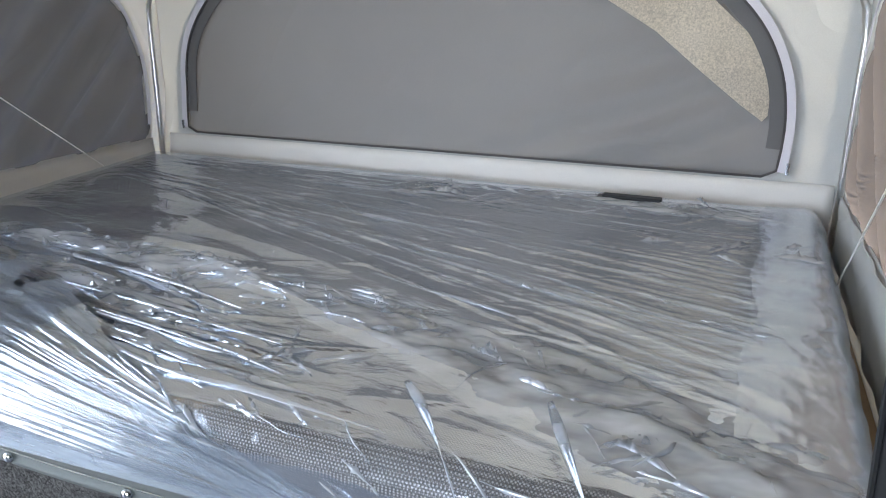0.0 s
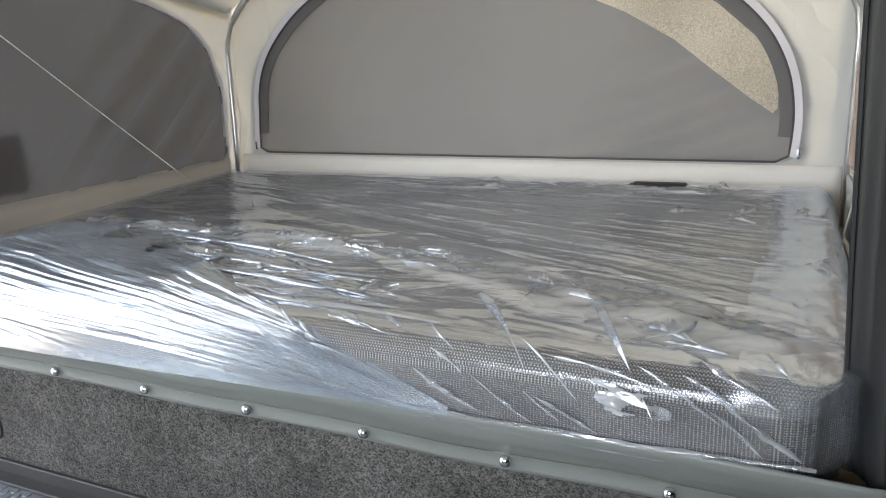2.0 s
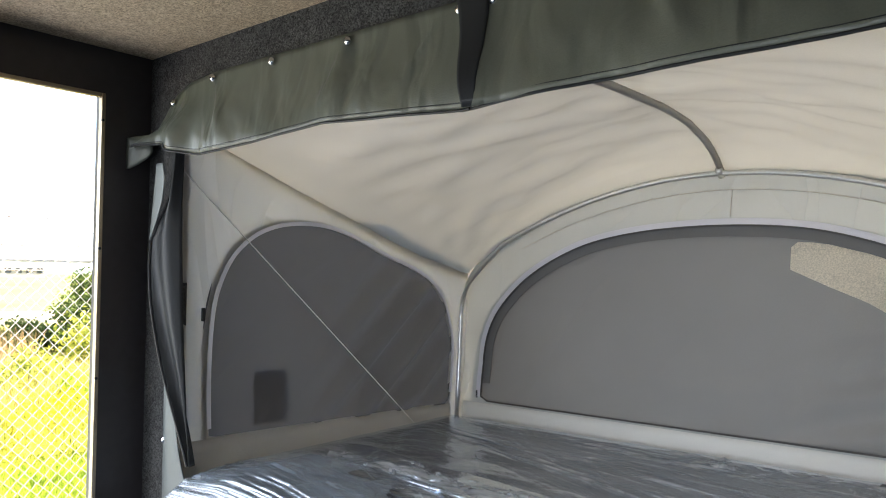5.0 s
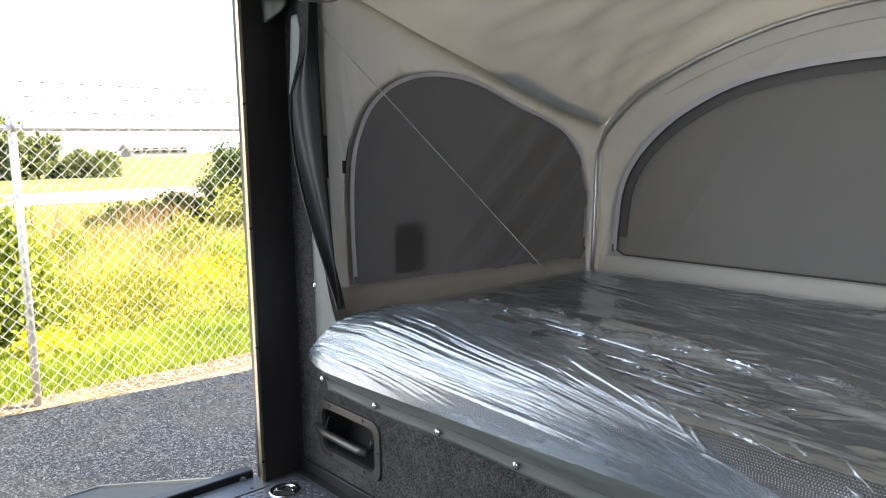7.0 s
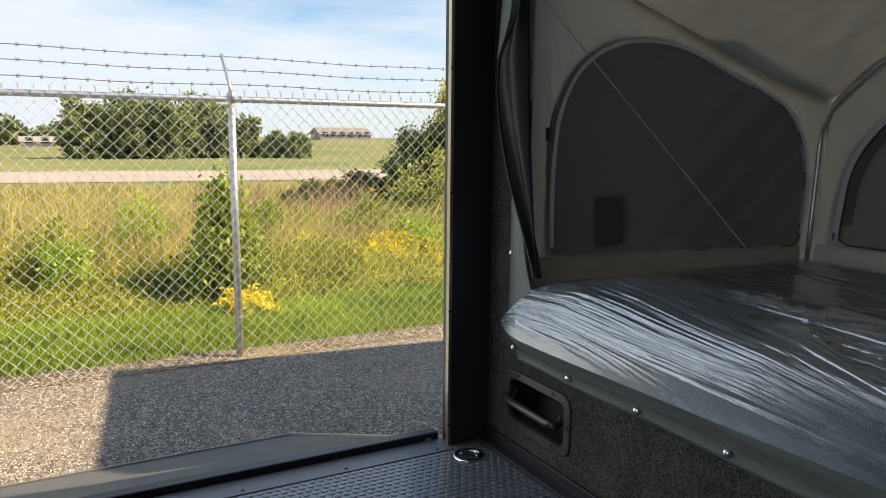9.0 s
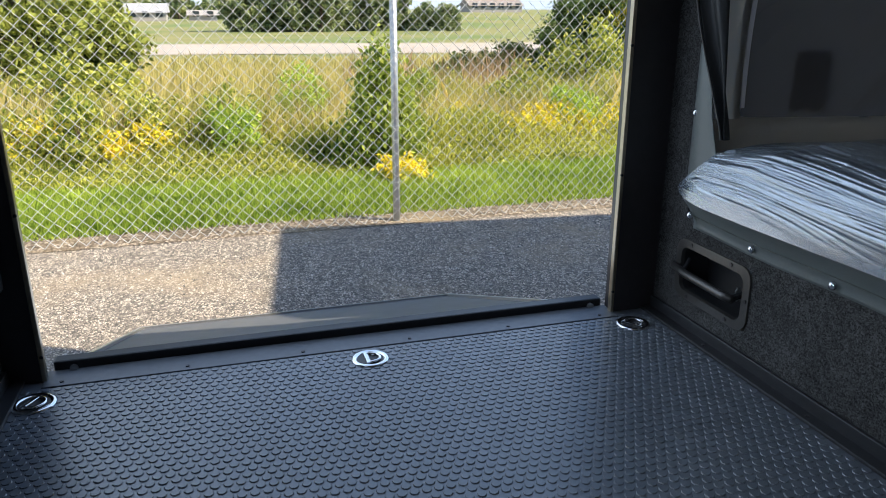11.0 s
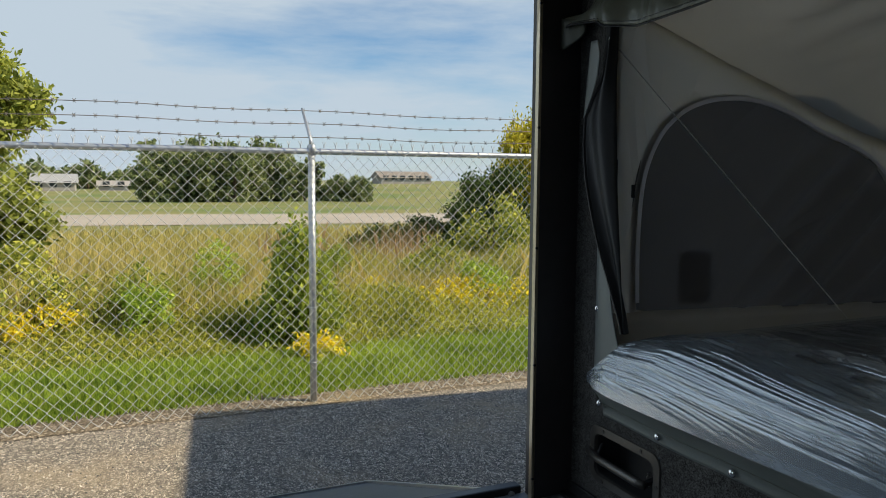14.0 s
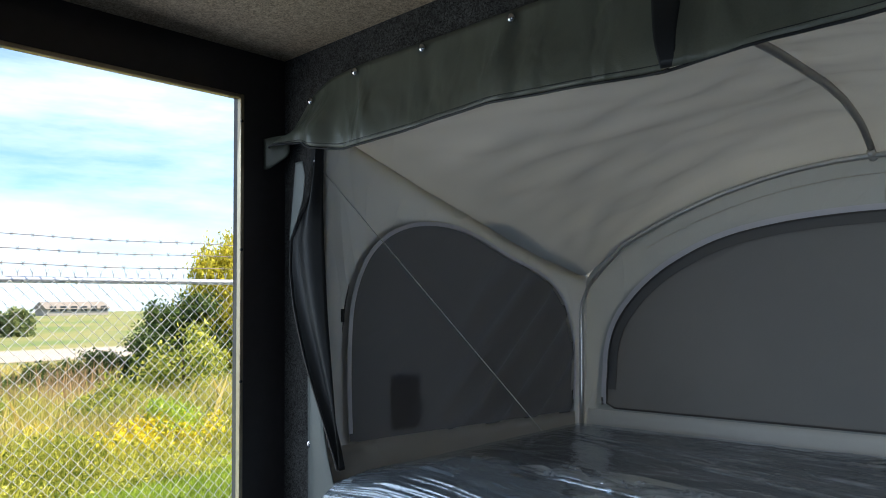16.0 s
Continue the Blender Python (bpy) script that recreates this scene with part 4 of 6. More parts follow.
def wrap(u, v, g=0.0):
    x, zx = rr(u, MX0 - g, MX1 + g, MZ0 - g, MZ1 + g, 0.05, 0.07)
    yy, zy = rr(1 - v, MY0 - g, MY1 + g, MZ0 - g, MZ1 + g, 0.06, 0.11)
    # plan corners rounded
    z = min(zx, zy)
    cx, cy = min(max(x, MX0 + 0.14), MX1 - 0.14), min(max(yy, MY0 + 0.14), MY1 - 0.14)
    d = math.hypot(x - cx, yy - cy)
    if d > 0.14 + g and abs(x - cx) > 1e-6 and abs(yy - cy) > 1e-6:
        x, yy = cx + (x - cx) * (0.14 + g) / d, cy + (yy - cy) * (0.14 + g) / d
    return Vector((x, yy, z))


mattress = thing("mattress", "dark grey mesh-covered foam mattress on the bed platform", "mattress", at=(1.41, 0.67, 0.456))
part("foam", sheet(lambda u, v: wrap(u, v) + Vector((0, 0, 0.012 * wob(u * 3, v * 2, 1.0))), 120, 80), FOAM, mattress, smooth=True)
part("underside", boxed(MX0 + 0.05, MX1 - 0.05, MY0 + 0.05, MY1 - 0.05, 0.456, 0.49), FOAM, mattress)


def plastic_material(name, haze, gloss, rough, base=0.05, bumpy=0.3, fine=False, tint=(0.88, 0.925, 0.98)):
    m = bpy.data.materials.new(name)
    m.use_nodes = True
    n, l = m.node_tree.nodes, m.node_tree.links
    n.remove(n["Principled BSDF"])
    t = n.new("ShaderNodeTexCoord")
    mpn = n.new("ShaderNodeMapping")
    mpn.inputs["Scale"].default_value = (4, 15, 15) if fine else (5, 14, 9)
    mpn.inputs["Rotation"].default_value = (0, 0, 0.35)
    nz = n.new("ShaderNodeTexNoise")
    nz.inputs["Scale"].default_value, nz.inputs["Detail"].default_value, nz.inputs["Distortion"].default_value = 2.2, 5, 0.8
    l.new(t.outputs["Object"], mpn.inputs["Vector"])
    l.new(mpn.outputs["Vector"], nz.inputs["Vector"])
    bp = n.new("ShaderNodeBump")
    bp.inputs["Strength"].default_value, bp.inputs["Distance"].default_value = bumpy, 0.005 if fine else 0.010
    l.new(nz.outputs["Fac"], bp.inputs["Height"])
    tr = n.new("ShaderNodeBsdfTransparent")
    tr.inputs["Color"].default_value = (0.93, 0.94, 0.95, 1)
    df = n.new("ShaderNodeBsdfDiffuse")
    df.inputs["Color"].default_value = (*tint, 1)
    gl = n.new("ShaderNodeBsdfGlossy")
    gl.inputs["Roughness"].default_value = rough
    gl.inputs["Color"].default_value = (0.86, 0.92, 1.0, 1)
    l.new(bp.outputs["Normal"], gl.inputs["Normal"])
    m1 = n.new("ShaderNodeMixShader")
    hz = n.new("ShaderNodeTexNoise")
    hz.inputs["Scale"].default_value, hz.inputs["Detail"].default_value = 1.2, 3
    l.new(mpn.outputs["Vector"], hz.inputs["Vector"])
    mr = n.new("ShaderNodeMapRange")
    mr.inputs["From Min"].default_value, mr.inputs["From Max"].default_value = 0.42, 0.75
    mr.inputs["To Min"].default_value, mr.inputs["To Max"].default_value = haze * 0.6, haze * 1.5
    l.new(hz.outputs["Fac"], mr.inputs["Value"])
    l.new(mr.outputs["Result"], m1.inputs["Fac"])
    l.new(tr.outputs["BSDF"], m1.inputs[1])
    tl = n.new("ShaderNodeBsdfTranslucent")
    tl.inputs["Color"].default_value = (0.85, 0.85, 0.85, 1)
    m0 = n.new("ShaderNodeMixShader")
    m0.inputs["Fac"].default_value = 0.45
    l.new(df.outputs["BSDF"], m0.inputs[1])
    l.new(tl.outputs["BSDF"], m0.inputs[2])
    l.new(m0.outputs["Shader"], m1.inputs[2])
    fr = n.new("ShaderNodeFresnel")
    fr.inputs["IOR"].default_value = 1.5
    l.new(bp.outputs["Normal"], fr.inputs["Normal"])
    mu = n.new("ShaderNodeMath")
    mu.operation, mu.use_clamp = "MULTIPLY_ADD", True
    mu.inputs[1].default_value, mu.inputs[2].default_value = gloss, base
    l.new(fr.outputs["Fac"], mu.inputs[0])
    m2 = n.new("ShaderNodeMixShader")
    l.new(mu.outputs[0], m2.inputs["Fac"])
    l.new(m1.outputs["Shader"], m2.inputs[1])
    l.new(gl.outputs["BSDF"], m2.inputs[2])
    l.new(m2.outputs["Shader"], n["Material Output"].inputs["Surface"])
    return m


FILM = plastic_material("clear_plastic_film", 0.13, 0.55, 0.15, 0.03, 0.30)
FILM_HAZY = plastic_material("hazy_plastic_film", 0.22, 0.4, 0.22, 0.04, 0.2)
FILM_BUNCHED = plastic_material("bunched_plastic_film", 0.5, 0.9, 0.09, 0.14, 0.1)
# the sky's blue reflection on the gathered front is put into its tint
FILM_GATHER = plastic_material("gathered_plastic_film", 0.40, 0.95, 0.20, 0.25, 0.03, fine=True, tint=(0.72, 0.85, 1.0))
FILM_RIDGE = plastic_material("crumpled_plastic_film", 0.62, 1.0, 0.10, 0.20, 0.10)
FILM_PLEAT = plastic_material("pleated_plastic_film", 0.42, 0.9, 0.12, 0.16, 0.1)

rng = random.Random(5)
FOLDS = []
# long folds fanning from the far corner to the near end
for k in range(34):
    s = k / 33
    FOLDS.append(((0.34 + 0.5 * rng.random(), 1.30 - 0.30 * s), (2.55, 1.12 - 0.95 * s + 0.1 * rng.random()), 0.006 + 0.010 * rng.random() ** 2, 0.003 + 0.006 * rng.random()))
# short crossing creases by the back edge
for k in range(22):
    x = 1.0 + 1.4 * rng.random()
    FOLDS.append(((x, 1.32 - 0.1 * rng.random()), (x - 0.1 - 0.2 * rng.random(), 1.12 - 0.15 * rng.random()), 0.008 + 0.008 * rng.random(), 0.007 + 0.008 * rng.random()))
# loose creases on the near half
for k in range(40):
    x, y, a = 0.5 + 1.9 * rng.random(), 0.05 + 0.5 * rng.random(), -0.5 + 0.9 * rng.random()
    ln = 0.12 + 0.3 * rng.random()
    FOLDS.append(((x, y), (x + ln * math.cos(a), y + ln * math.sin(a)), 0.012 + 0.02 * rng.random(), 0.004 + 0.010 * rng.random()))
# sharp cross creases over the near half
for k in range(70):
    x, y, a = 0.55 + 1.85 * rng.random(), 0.02 + 0.38 * rng.random(), -0.75 + 0.75 * rng.random()
    ln = 0.10 + 0.35 * rng.random()
    FOLDS.append(((x, y), (min(2.5, x + ln * math.cos(a)), y + ln * math.sin(a)), 0.006 + 0.008 * rng.random(), 0.005 + 0.009 * rng.random()))
# wide billows
FOLDS += [((0.35, 0.62), (1.35, 0.50), 0.05, 0.022), ((1.2, 0.48), (2.15, 0.14), 0.06, 0.026), ((0.8, 0.75), (1.9, 0.42), 0.05, 0.012), ((1.95, 0.25), (2.5, 0.03), 0.05, 0.022),
          ((0.45, 0.30), (1.15, 0.28), 0.05, 0.015), ((1.3, 0.15), (1.75, 0.03), 0.05, 0.012)]
GATHERS = []
for k in range(34):
    s = k / 33
    GATHERS.append(((0.20, 0.42 - 0.50 * s), (1.15 + 0.75 * rng.random(), 0.10 - 0.17 * s + 0.12 * (1 - s) * rng.random()), 0.007 + 0.012 * rng.random(), 0.008 + 0.014 * rng.random()))


def vnoise(x, y, seed):
    """Smooth value noise on arrays."""
    r = np.random.RandomState(seed).uniform(-1, 1, (64, 64))
    xi, yi = np.floor(x).astype(int), np.floor(y).astype(int)
    fx, fy = x - xi, y - yi
    fx, fy = fx * fx * (3 - 2 * fx), fy * fy * (3 - 2 * fy)
    g = lambda a, b: r[a % 64, b % 64]
    return (g(xi, yi) * (1 - fx) + g(xi + 1, yi) * fx) * (1 - fy) + (g(xi, yi + 1) * (1 - fx) + g(xi + 1, yi + 1) * fx) * fy


def fold_heights(x, y, folds):
    h = np.zeros_like(x)
    for k, ((ax, ay), (bx, by), w, top) in enumerate(folds):
        dx, dy = bx - ax, by - ay
        L2 = dx * dx + dy * dy
        t = ((x - ax) * dx + (y - ay) * dy) / L2
        d = ((x - ax) * dy - (y - ay) * dx) / math.sqrt(L2) + (0.005 if w < 0.02 else 0.016) * vnoise(x * 4, y * 4, k)
        ends = np.clip((t + 0.05) / 0.2, 0, 1) * np.clip((1.05 - t) / 0.25, 0, 1)
        h = np.maximum(h, top * ends * (0.75 + 0.35 * vnoise(x * 6, y * 6, k + 7)) * np.exp(-np.abs(d) / w * 1.2))
    return h


def crumpled(x, y, seed, s=1.0):
    a = np.abs(vnoise(x * 9 * s + 0.4 * vnoise(x * 5, y * 5, seed), y * 12 * s, seed)) + 0.5 * np.abs(vnoise(x * 21 * s + y * 9, y * 25 * s, seed + 1)) + 0.25 * np.abs(vnoise(x * 55 * s, y * 60 * s + x * 20, seed + 2))
    return a


def film_sheet(u0, u1, v0, v1, nu, nv, lift, folds, crumple, seed, keep=None):
    """A film over the mattress between the wrap's u and v, pushed out by its folds."""
    U, V = np.meshgrid(np.linspace(u0, u1, nu + 1), np.linspace(v0, v1, nv + 1), indexing="ij")
    P = np.array([wrap(u, v, 0.005) for u, v in zip(U.ravel(), V.ravel())])
    C = np.array([wrap(u, v, -0.05) for u, v in zip(U.ravel(), V.ravel())])
    N = (P - C) / np.linalg.norm(P - C, axis=1, keepdims=True)
    # arc length over the front edge stands in for y there
    s = np.where(P[:, 1] < MY0 + 0.06, P[:, 1] - (MZ1 - P[:, 2]) * 0.7, P[:, 1])
    h = fold_heights(P[:, 0], s, folds) + crumple * crumpled(P[:, 0], s, seed)
    P = P + N * (h + lift)[:, None]
    P[:, 1] = np.minimum(P[:, 1], 1.425)
    P[:, 0] = np.clip(P[:, 0], 0.185, 2.63)
    return grid_mesh("film", P.reshape(nu + 1, nv + 1, 3), keep(P[:, 0], s).reshape(nu + 1, nv + 1) if keep else None)


def grid_mesh(name, P, keep=None):
    a, b = P.shape[:2]
    i = np.arange(a * b).reshape(a, b)
    f = np.stack([i[:-1, :-1], i[1:, :-1], i[1:, 1:], i[:-1, 1:]], -1).reshape(-1, 4)
    if keep is not None:
        f = f[keep[:-1, :-1].reshape(-1)]
    me = bpy.data.meshes.new(name)
    me.vertices.add(a * b)
    me.loops.add(f.size)
    me.polygons.add(len(f))
    me.vertices.foreach_set("co", P.reshape(-1).astype(np.float32))
    me.loops.foreach_set("vertex_index", f.reshape(-1).astype(np.int32))
    me.polygons.foreach_set("loop_start", np.arange(0, f.size, 4, dtype=np.int32))
    me.update(calc_edges=True)
    return me


def film_part(name, me, mat, label="", smooth=True):
    me.materials.append(mat)
    if smooth:
        me.shade_smooth()
    return part(name, me, mat, bag, label)


bag = thing("plastic_bag", "wrinkled clear plastic bag wrapped round the mattress", "plastic bag", at=(1.41, 0.67, 0.47))
film_part("film", film_sheet(0, 1, 0, 1, 460, 300, 0.0, FOLDS, 0.0025, 3, lambda x, s: s > np.interp(x, [0.168, 0.36, 0.70, 1.12, 1.60, 1.92], [0.05, 0.30, 0.33, 0.19, -0.06, -0.20]) - 0.06), FILM)
film_part("end_fold", film_sheet(0.835, 0.99, 0.06, 0.95, 70, 200, 0.004, FOLDS, 0.008, 11, lambda x, s: x > 2.40 + 0.025 * s + 0.012 * vnoise(s * 5, x * 0, 3)), FILM_HAZY, "doubled hazy end of the bag")
# puffed, gathered front of the bag: a rounded nose at one end, streaked with folds
nu, nv = 420, 240
XX, WW = np.meshgrid(np.linspace(0.168, 1.92, nu + 1), np.linspace(0, 1, nv + 1), indexing="ij")
nose = np.sqrt(np.clip(1 - (np.clip(0.36 - XX, 0, None) / 0.195) ** 2, 0.0, 1))
y_b, z_b = -0.088 + 0.035 * (1 - nose) + 0.016 * np.clip((XX - 0.9) / 1.0, 0, 1), 0.462 + 0.022 * np.clip((XX - 0.5) / 1.4, 0, 1) + 0.03 * (1 - nose)
y_t = np.interp(XX, [0.168, 0.36, 0.70, 1.12, 1.60, 1.92], [0.05, 0.30, 0.33, 0.19, -0.02, -0.062])
z_t = np.interp(XX, [0.168, 0.30, 0.50, 1.2, 1.6, 1.92], [0.505, 0.640, 0.672, 0.662, 0.615, 0.497])
ang = WW * math.pi / 2
GY = y_b + (y_t - y_b) * (1 - np.cos(ang)) ** 1.7
GZ = z_b + (z_t - z_b) * np.sin(ang) ** 0.6
q = WW + 0.28 * (XX - 0.2) - 0.05 * (XX - 0.2) ** 2
def ridged(t):
    """Rounded ridges with narrow valleys, one to each whole step of t."""
    return np.abs(np.sin(math.pi * t)) ** 0.7 - 0.6


streak = 0.55 * ridged(q * 6.5 + 0.7 * vnoise(XX * 1.6 + 3, q * 2.1, 61)) + 0.40 * ridged(q * 15 + 1.1 * vnoise(XX * 2.1, q * 3 + 5, 62)) + 0.22 * ridged(q * 34 + 1.6 * vnoise(XX * 3 + 9, q * 5, 63))
streak *= 0.7 + 0.5 * vnoise(XX * 2.3 + q * 3, q * 6, 67)
fade = np.clip(np.minimum(WW, 1 - WW) * 7, 0, 1) * np.clip((XX - 0.168) * 9, 0, 1) * np.clip((1.92 - XX) * 5, 0.1, 1)
amp = (0.012 + 0.005 * vnoise(XX * 3, WW * 3, 64)) * fade
crink = 0.0003 * vnoise(XX * 70 + WW * 20, WW * 22, 65) * fade
NY, NZ = -np.cos(ang) ** 0.7, np.sin(ang) ** 0.7
GY, GZ = GY + NY * (streak * amp + crink), GZ + NZ * (streak * amp + crink)
ragged = WW < np.where(XX > 0.75, 0.97 + 0.08 * vnoise(XX * 12, WW * 0, 66), 2)
film_part("front_gather", grid_mesh("front_gather", np.stack([XX, GY, GZ], -1), ragged), FILM_GATHER, "silvery gathered front of the bag with diagonal streaks")
# bunched ridge across the bed
RIDGE = [(0.45, 0.44), (0.75, 0.46), (1.12, 0.43), (1.40, 0.42), (1.60, 0.39), (1.80, 0.33), (2.03, 0.26), (2.20, 0.17), (2.40, 0.08), (2.53, 0.05)]


def pleat(a, b, w, h, lift, seed, front=False):
    """A pinched pleat of film: a narrow tent that tapers at both ends."""
    r = np.random.RandomState(seed)
    n = 36
    t = np.linspace(0, 1, n)
    x, y = a[0] + (b[0] - a[0]) * t, a[1] + (b[1] - a[1]) * t
    L = math.hypot(b[0] - a[0], b[1] - a[1])
    bow = r.uniform(-1, 1) * min(0.03, 0.05 * L)
    nx, ny = -(b[1] - a[1]) / L, (b[0] - a[0]) / L
    off = bow * np.sin(math.pi * t) + 0.012 * L * vnoise(t * 5, t * 0, seed)
    x, y = x + nx * off, y + ny * off
    tap = np.sin(math.pi * np.clip(t, 0.02, 0.98)) ** 0.5 * (0.7 + 0.5 * vnoise(t * 9, t * 0 + 3, seed + 1))
    rows = []
    for k, hh in ((-1, 0.0), (-0.15, 1.0), (0.25, 0.85), (1, 0.0)):
        px, py = x + nx * k * w * tap, y + ny * k * w * tap
        pz = np.full(n, MZ1 + lift) + hh * h * tap
        # over the front edge the pleat turns down the mattress side
        d = np.clip(MY0 + 0.05 - py, 0, None)
        yy = np.where(d > 0, MY0 + 0.05 - 0.06 * np.sin(np.clip(d / 0.06, 0, 1.45)) - (hh * h * tap) * np.clip(d / 0.05, 0, 1), py)
        pz = pz - np.where(d > 0, 0.06 * (1 - np.cos(np.clip(d / 0.06, 0, 1.45))) + np.clip(d - 0.085, 0, None), 0)
        rows.append(np.stack([px, yy, pz], -1))
    return grid_mesh("pleat", np.stack(rows, 1))


rp = random.Random(77)
for k in range(34):
    s = rp.random()
    x0 = 0.40 + 0.9 * rp.random() ** 2
    x1 = min(2.5, x0 + 0.5 + 1.5 * rp.random())
    y_at = lambda x: lerp(1.28 - 0.28 * s, 1.10 - 0.85 * s, (x - 0.35) / 2.2)
    film_part("pleat", pleat((x0, y_at(x0)), (x1, y_at(x1)), 0.0025 + 0.006 * rp.random() ** 2, 0.003 + 0.006 * rp.random(), 0.006, 300 + k), FILM_PLEAT)
for k in range(30):
    s = 0.8 * rp.random()
    x0 = 0.55 + 0.5 * rp.random() ** 2
    x1 = x0 + 0.3 + 0.8 * rp.random()
    y0, y1 = 0.42 - 0.54 * s, 0.24 - 0.38 * s
    f = (x1 - 0.2) / 1.6
    film_part("pleat", pleat((x0, y0), (x1, lerp(y0, y1, f)), 0.004 + 0.011 * rp.random() ** 1.5, 0.004 + 0.010 * rp.random(), 0.012, 400 + k), FILM_PLEAT)
for k in range(30):
    x0, y0, a = 0.6 + 1.7 * rp.random(), 0.05 + 1.2 * rp.random(), -0.9 + 1.3 * rp.random()
    ln = 0.06 + 0.16 * rp.random()
    film_part("pleat", pleat((x0, y0), (min(2.55, x0 + ln * math.cos(a)), min(1.36, y0 + ln * math.sin(a))), 0.002 + 0.004 * rp.random(), 0.004 + 0.006 * rp.random(), 0.007, 500 + k), FILM_PLEAT)
# sharp little crumples, thickest along the bunched ridge
for k in range(150):
    if k < 90:
        j = rp.random() * (len(RIDGE) - 1.001)
        i0 = int(j)
        cx, cy = lerp(RIDGE[i0][0], RIDGE[i0 + 1][0], j - i0) + rp.gauss(0, 0.02), lerp(RIDGE[i0][1], RIDGE[i0 + 1][1], j - i0) + rp.gauss(0, 0.035)
        head = math.atan2(RIDGE[i0 + 1][1] - RIDGE[i0][1], RIDGE[i0 + 1][0] - RIDGE[i0][0]) + rp.gauss(0, 0.5)
    else:
        cx, cy = rp.choice(((1.35, 0.22), (1.72, 0.12), (2.30, 0.10), (1.0, 0.28), (1.5, 1.22), (2.25, 1.24), (2.48, 0.5), (2.47, 0.95)))
        cx, cy, head = cx + rp.gauss(0, 0.07), cy + rp.gauss(0, 0.04), rp.uniform(-1.2, 0.8)
    ln = 0.02 + 0.06 * rp.random()
    dx, dy = ln * math.cos(head), ln * math.sin(head)
    a_, b_ = (min(2.56, max(0.3, cx - dx)), min(1.36, max(-0.02, cy - dy))), (min(2.57, max(0.32, cx + dx)), min(1.37, max(-0.03, cy + dy)))
    lift = 0.006 + float(fold_heights(np.array([cx]), np.array([cy]), FOLDS[-6:])[0]) * 0.8
    film_part("pleat", pleat(a_, b_, 0.002 + 0.006 * rp.random() ** 2, 0.005 + 0.010 * rp.random(), lift + 0.004, 700 + k), FILM_BUNCHED if k % 3 else FILM_PLEAT)


def billow(name, line, w0, w1, top, seed, label):
    """A loose, crumpled band of film lying along a line on the bed."""
    n_, m_ = 190, 30
    T, W = np.meshgrid(np.linspace(0, 1, n_ + 1), np.linspace(-1, 1, m_ + 1), indexing="ij")
    L = np.array(line)
    at = np.linspace(0, 1, len(L))
    px, py = np.interp(T, at, L[:, 0]), np.interp(T, at, L[:, 1])
    dx, dy = np.gradient(px, axis=0), np.gradient(py, axis=0)
    ln = np.hypot(dx, dy)
    hw = (w0 + (w1 - w0) * T) * (1 + 0.30 * vnoise(T * 7, T * 0 + 2, seed)) * np.clip(np.minimum(T, 1 - T) * 9 + 0.25, 0, 1)
    X, Y = px - dy / ln * hw * W, py + dx / ln * hw * W
    X, Y = np.clip(X, 0.2, 2.575), np.clip(Y, -0.03, 1.38)
    dome = np.clip(1 - W * W, 0, 1) ** 1.3
    base = 0.002 + fold_heights(X, Y, FOLDS) * 0.95
    crease = crumpled(X * 0.8 + Y * 0.9, Y * 0.9 - X * 0.35, seed + 3, 1.25)
    Z = MZ1 + base + dome * (top * (0.55 + 0.45 * vnoise(T * 9, W * 1.5, seed + 1)) + 0.011 * crease)
    return film_part(name, grid_mesh(name, np.stack([X, Y, Z], -1)), FILM_RIDGE, label, smooth=False)


billow("crumpled_band", [(0.42, 0.47), (0.75, 0.475), (1.12, 0.44), (1.40, 0.42), (1.62, 0.385), (1.85, 0.31)], 0.06, 0.09, 0.007, 810, "bunched crinkled fold of the bag")
billow("crumpled_band", [(1.50, 0.40), (1.80, 0.33), (2.03, 0.26), (2.20, 0.18), (2.40, 0.11), (2.55, 0.08)], 0.07, 0.16, 0.007, 820, "bunched crinkled fold of the bag")
billow("crumpled_band", [(0.55, 0.36), (0.85, 0.34), (1.10, 0.27), (1.32, 0.20)], 0.035, 0.045, 0.007, 830, "bunched crinkled fold of the bag")
billow("crumpled_band", [(1.25, 1.30), (1.70, 1.29), (2.10, 1.27), (2.50, 1.22)], 0.03, 0.06, 0.002, 840, "bunched crinkled fold of the bag")
# creases down the front side
for k in range(30):
    x0, y0 = 1.45 + 1.0 * rp.random(), 0.03 - 0.15 * rp.random()
    ln, head = 0.05 + 0.16 * rp.random(), -0.75 + 0.7 * rp.random()
    film_part("pleat", pleat((x0, y0), (min(2.5, x0 + ln * math.cos(head)), max(-0.17, y0 + ln * math.sin(head))), 0.002 + 0.007 * rp.random() ** 2, 0.003 + 0.007 * rp.random(), 0.006, 950 + k), FILM_PLEAT)
# torn scrap on the front side
A, B = np.meshgrid(np.linspace(-1, 1, 40), np.linspace(-1, 1, 26), indexing="ij")
rad = np.hypot(A, B)
X, Z = 2.235 + 0.085 * A + 0.01 * B, 0.565 + 0.035 * B - 0.012 * A
Y = MY0 - 0.012 - 0.022 * crumpled(X, Z * 1.6, 51, 1.3) * np.clip(1.1 - rad, 0.1, 1)
film_part("torn_scrap", grid_mesh("torn_scrap", np.stack([X, Y, Z], -1), (rad < 0.75 + 0.35 * vnoise(A * 3 + 7, B * 3, 77)) & (np.hypot(A - 0.3, B + 0.2) > 0.3)), FILM_BUNCHED, "torn white scrap of film on the mattress side", smooth=False)
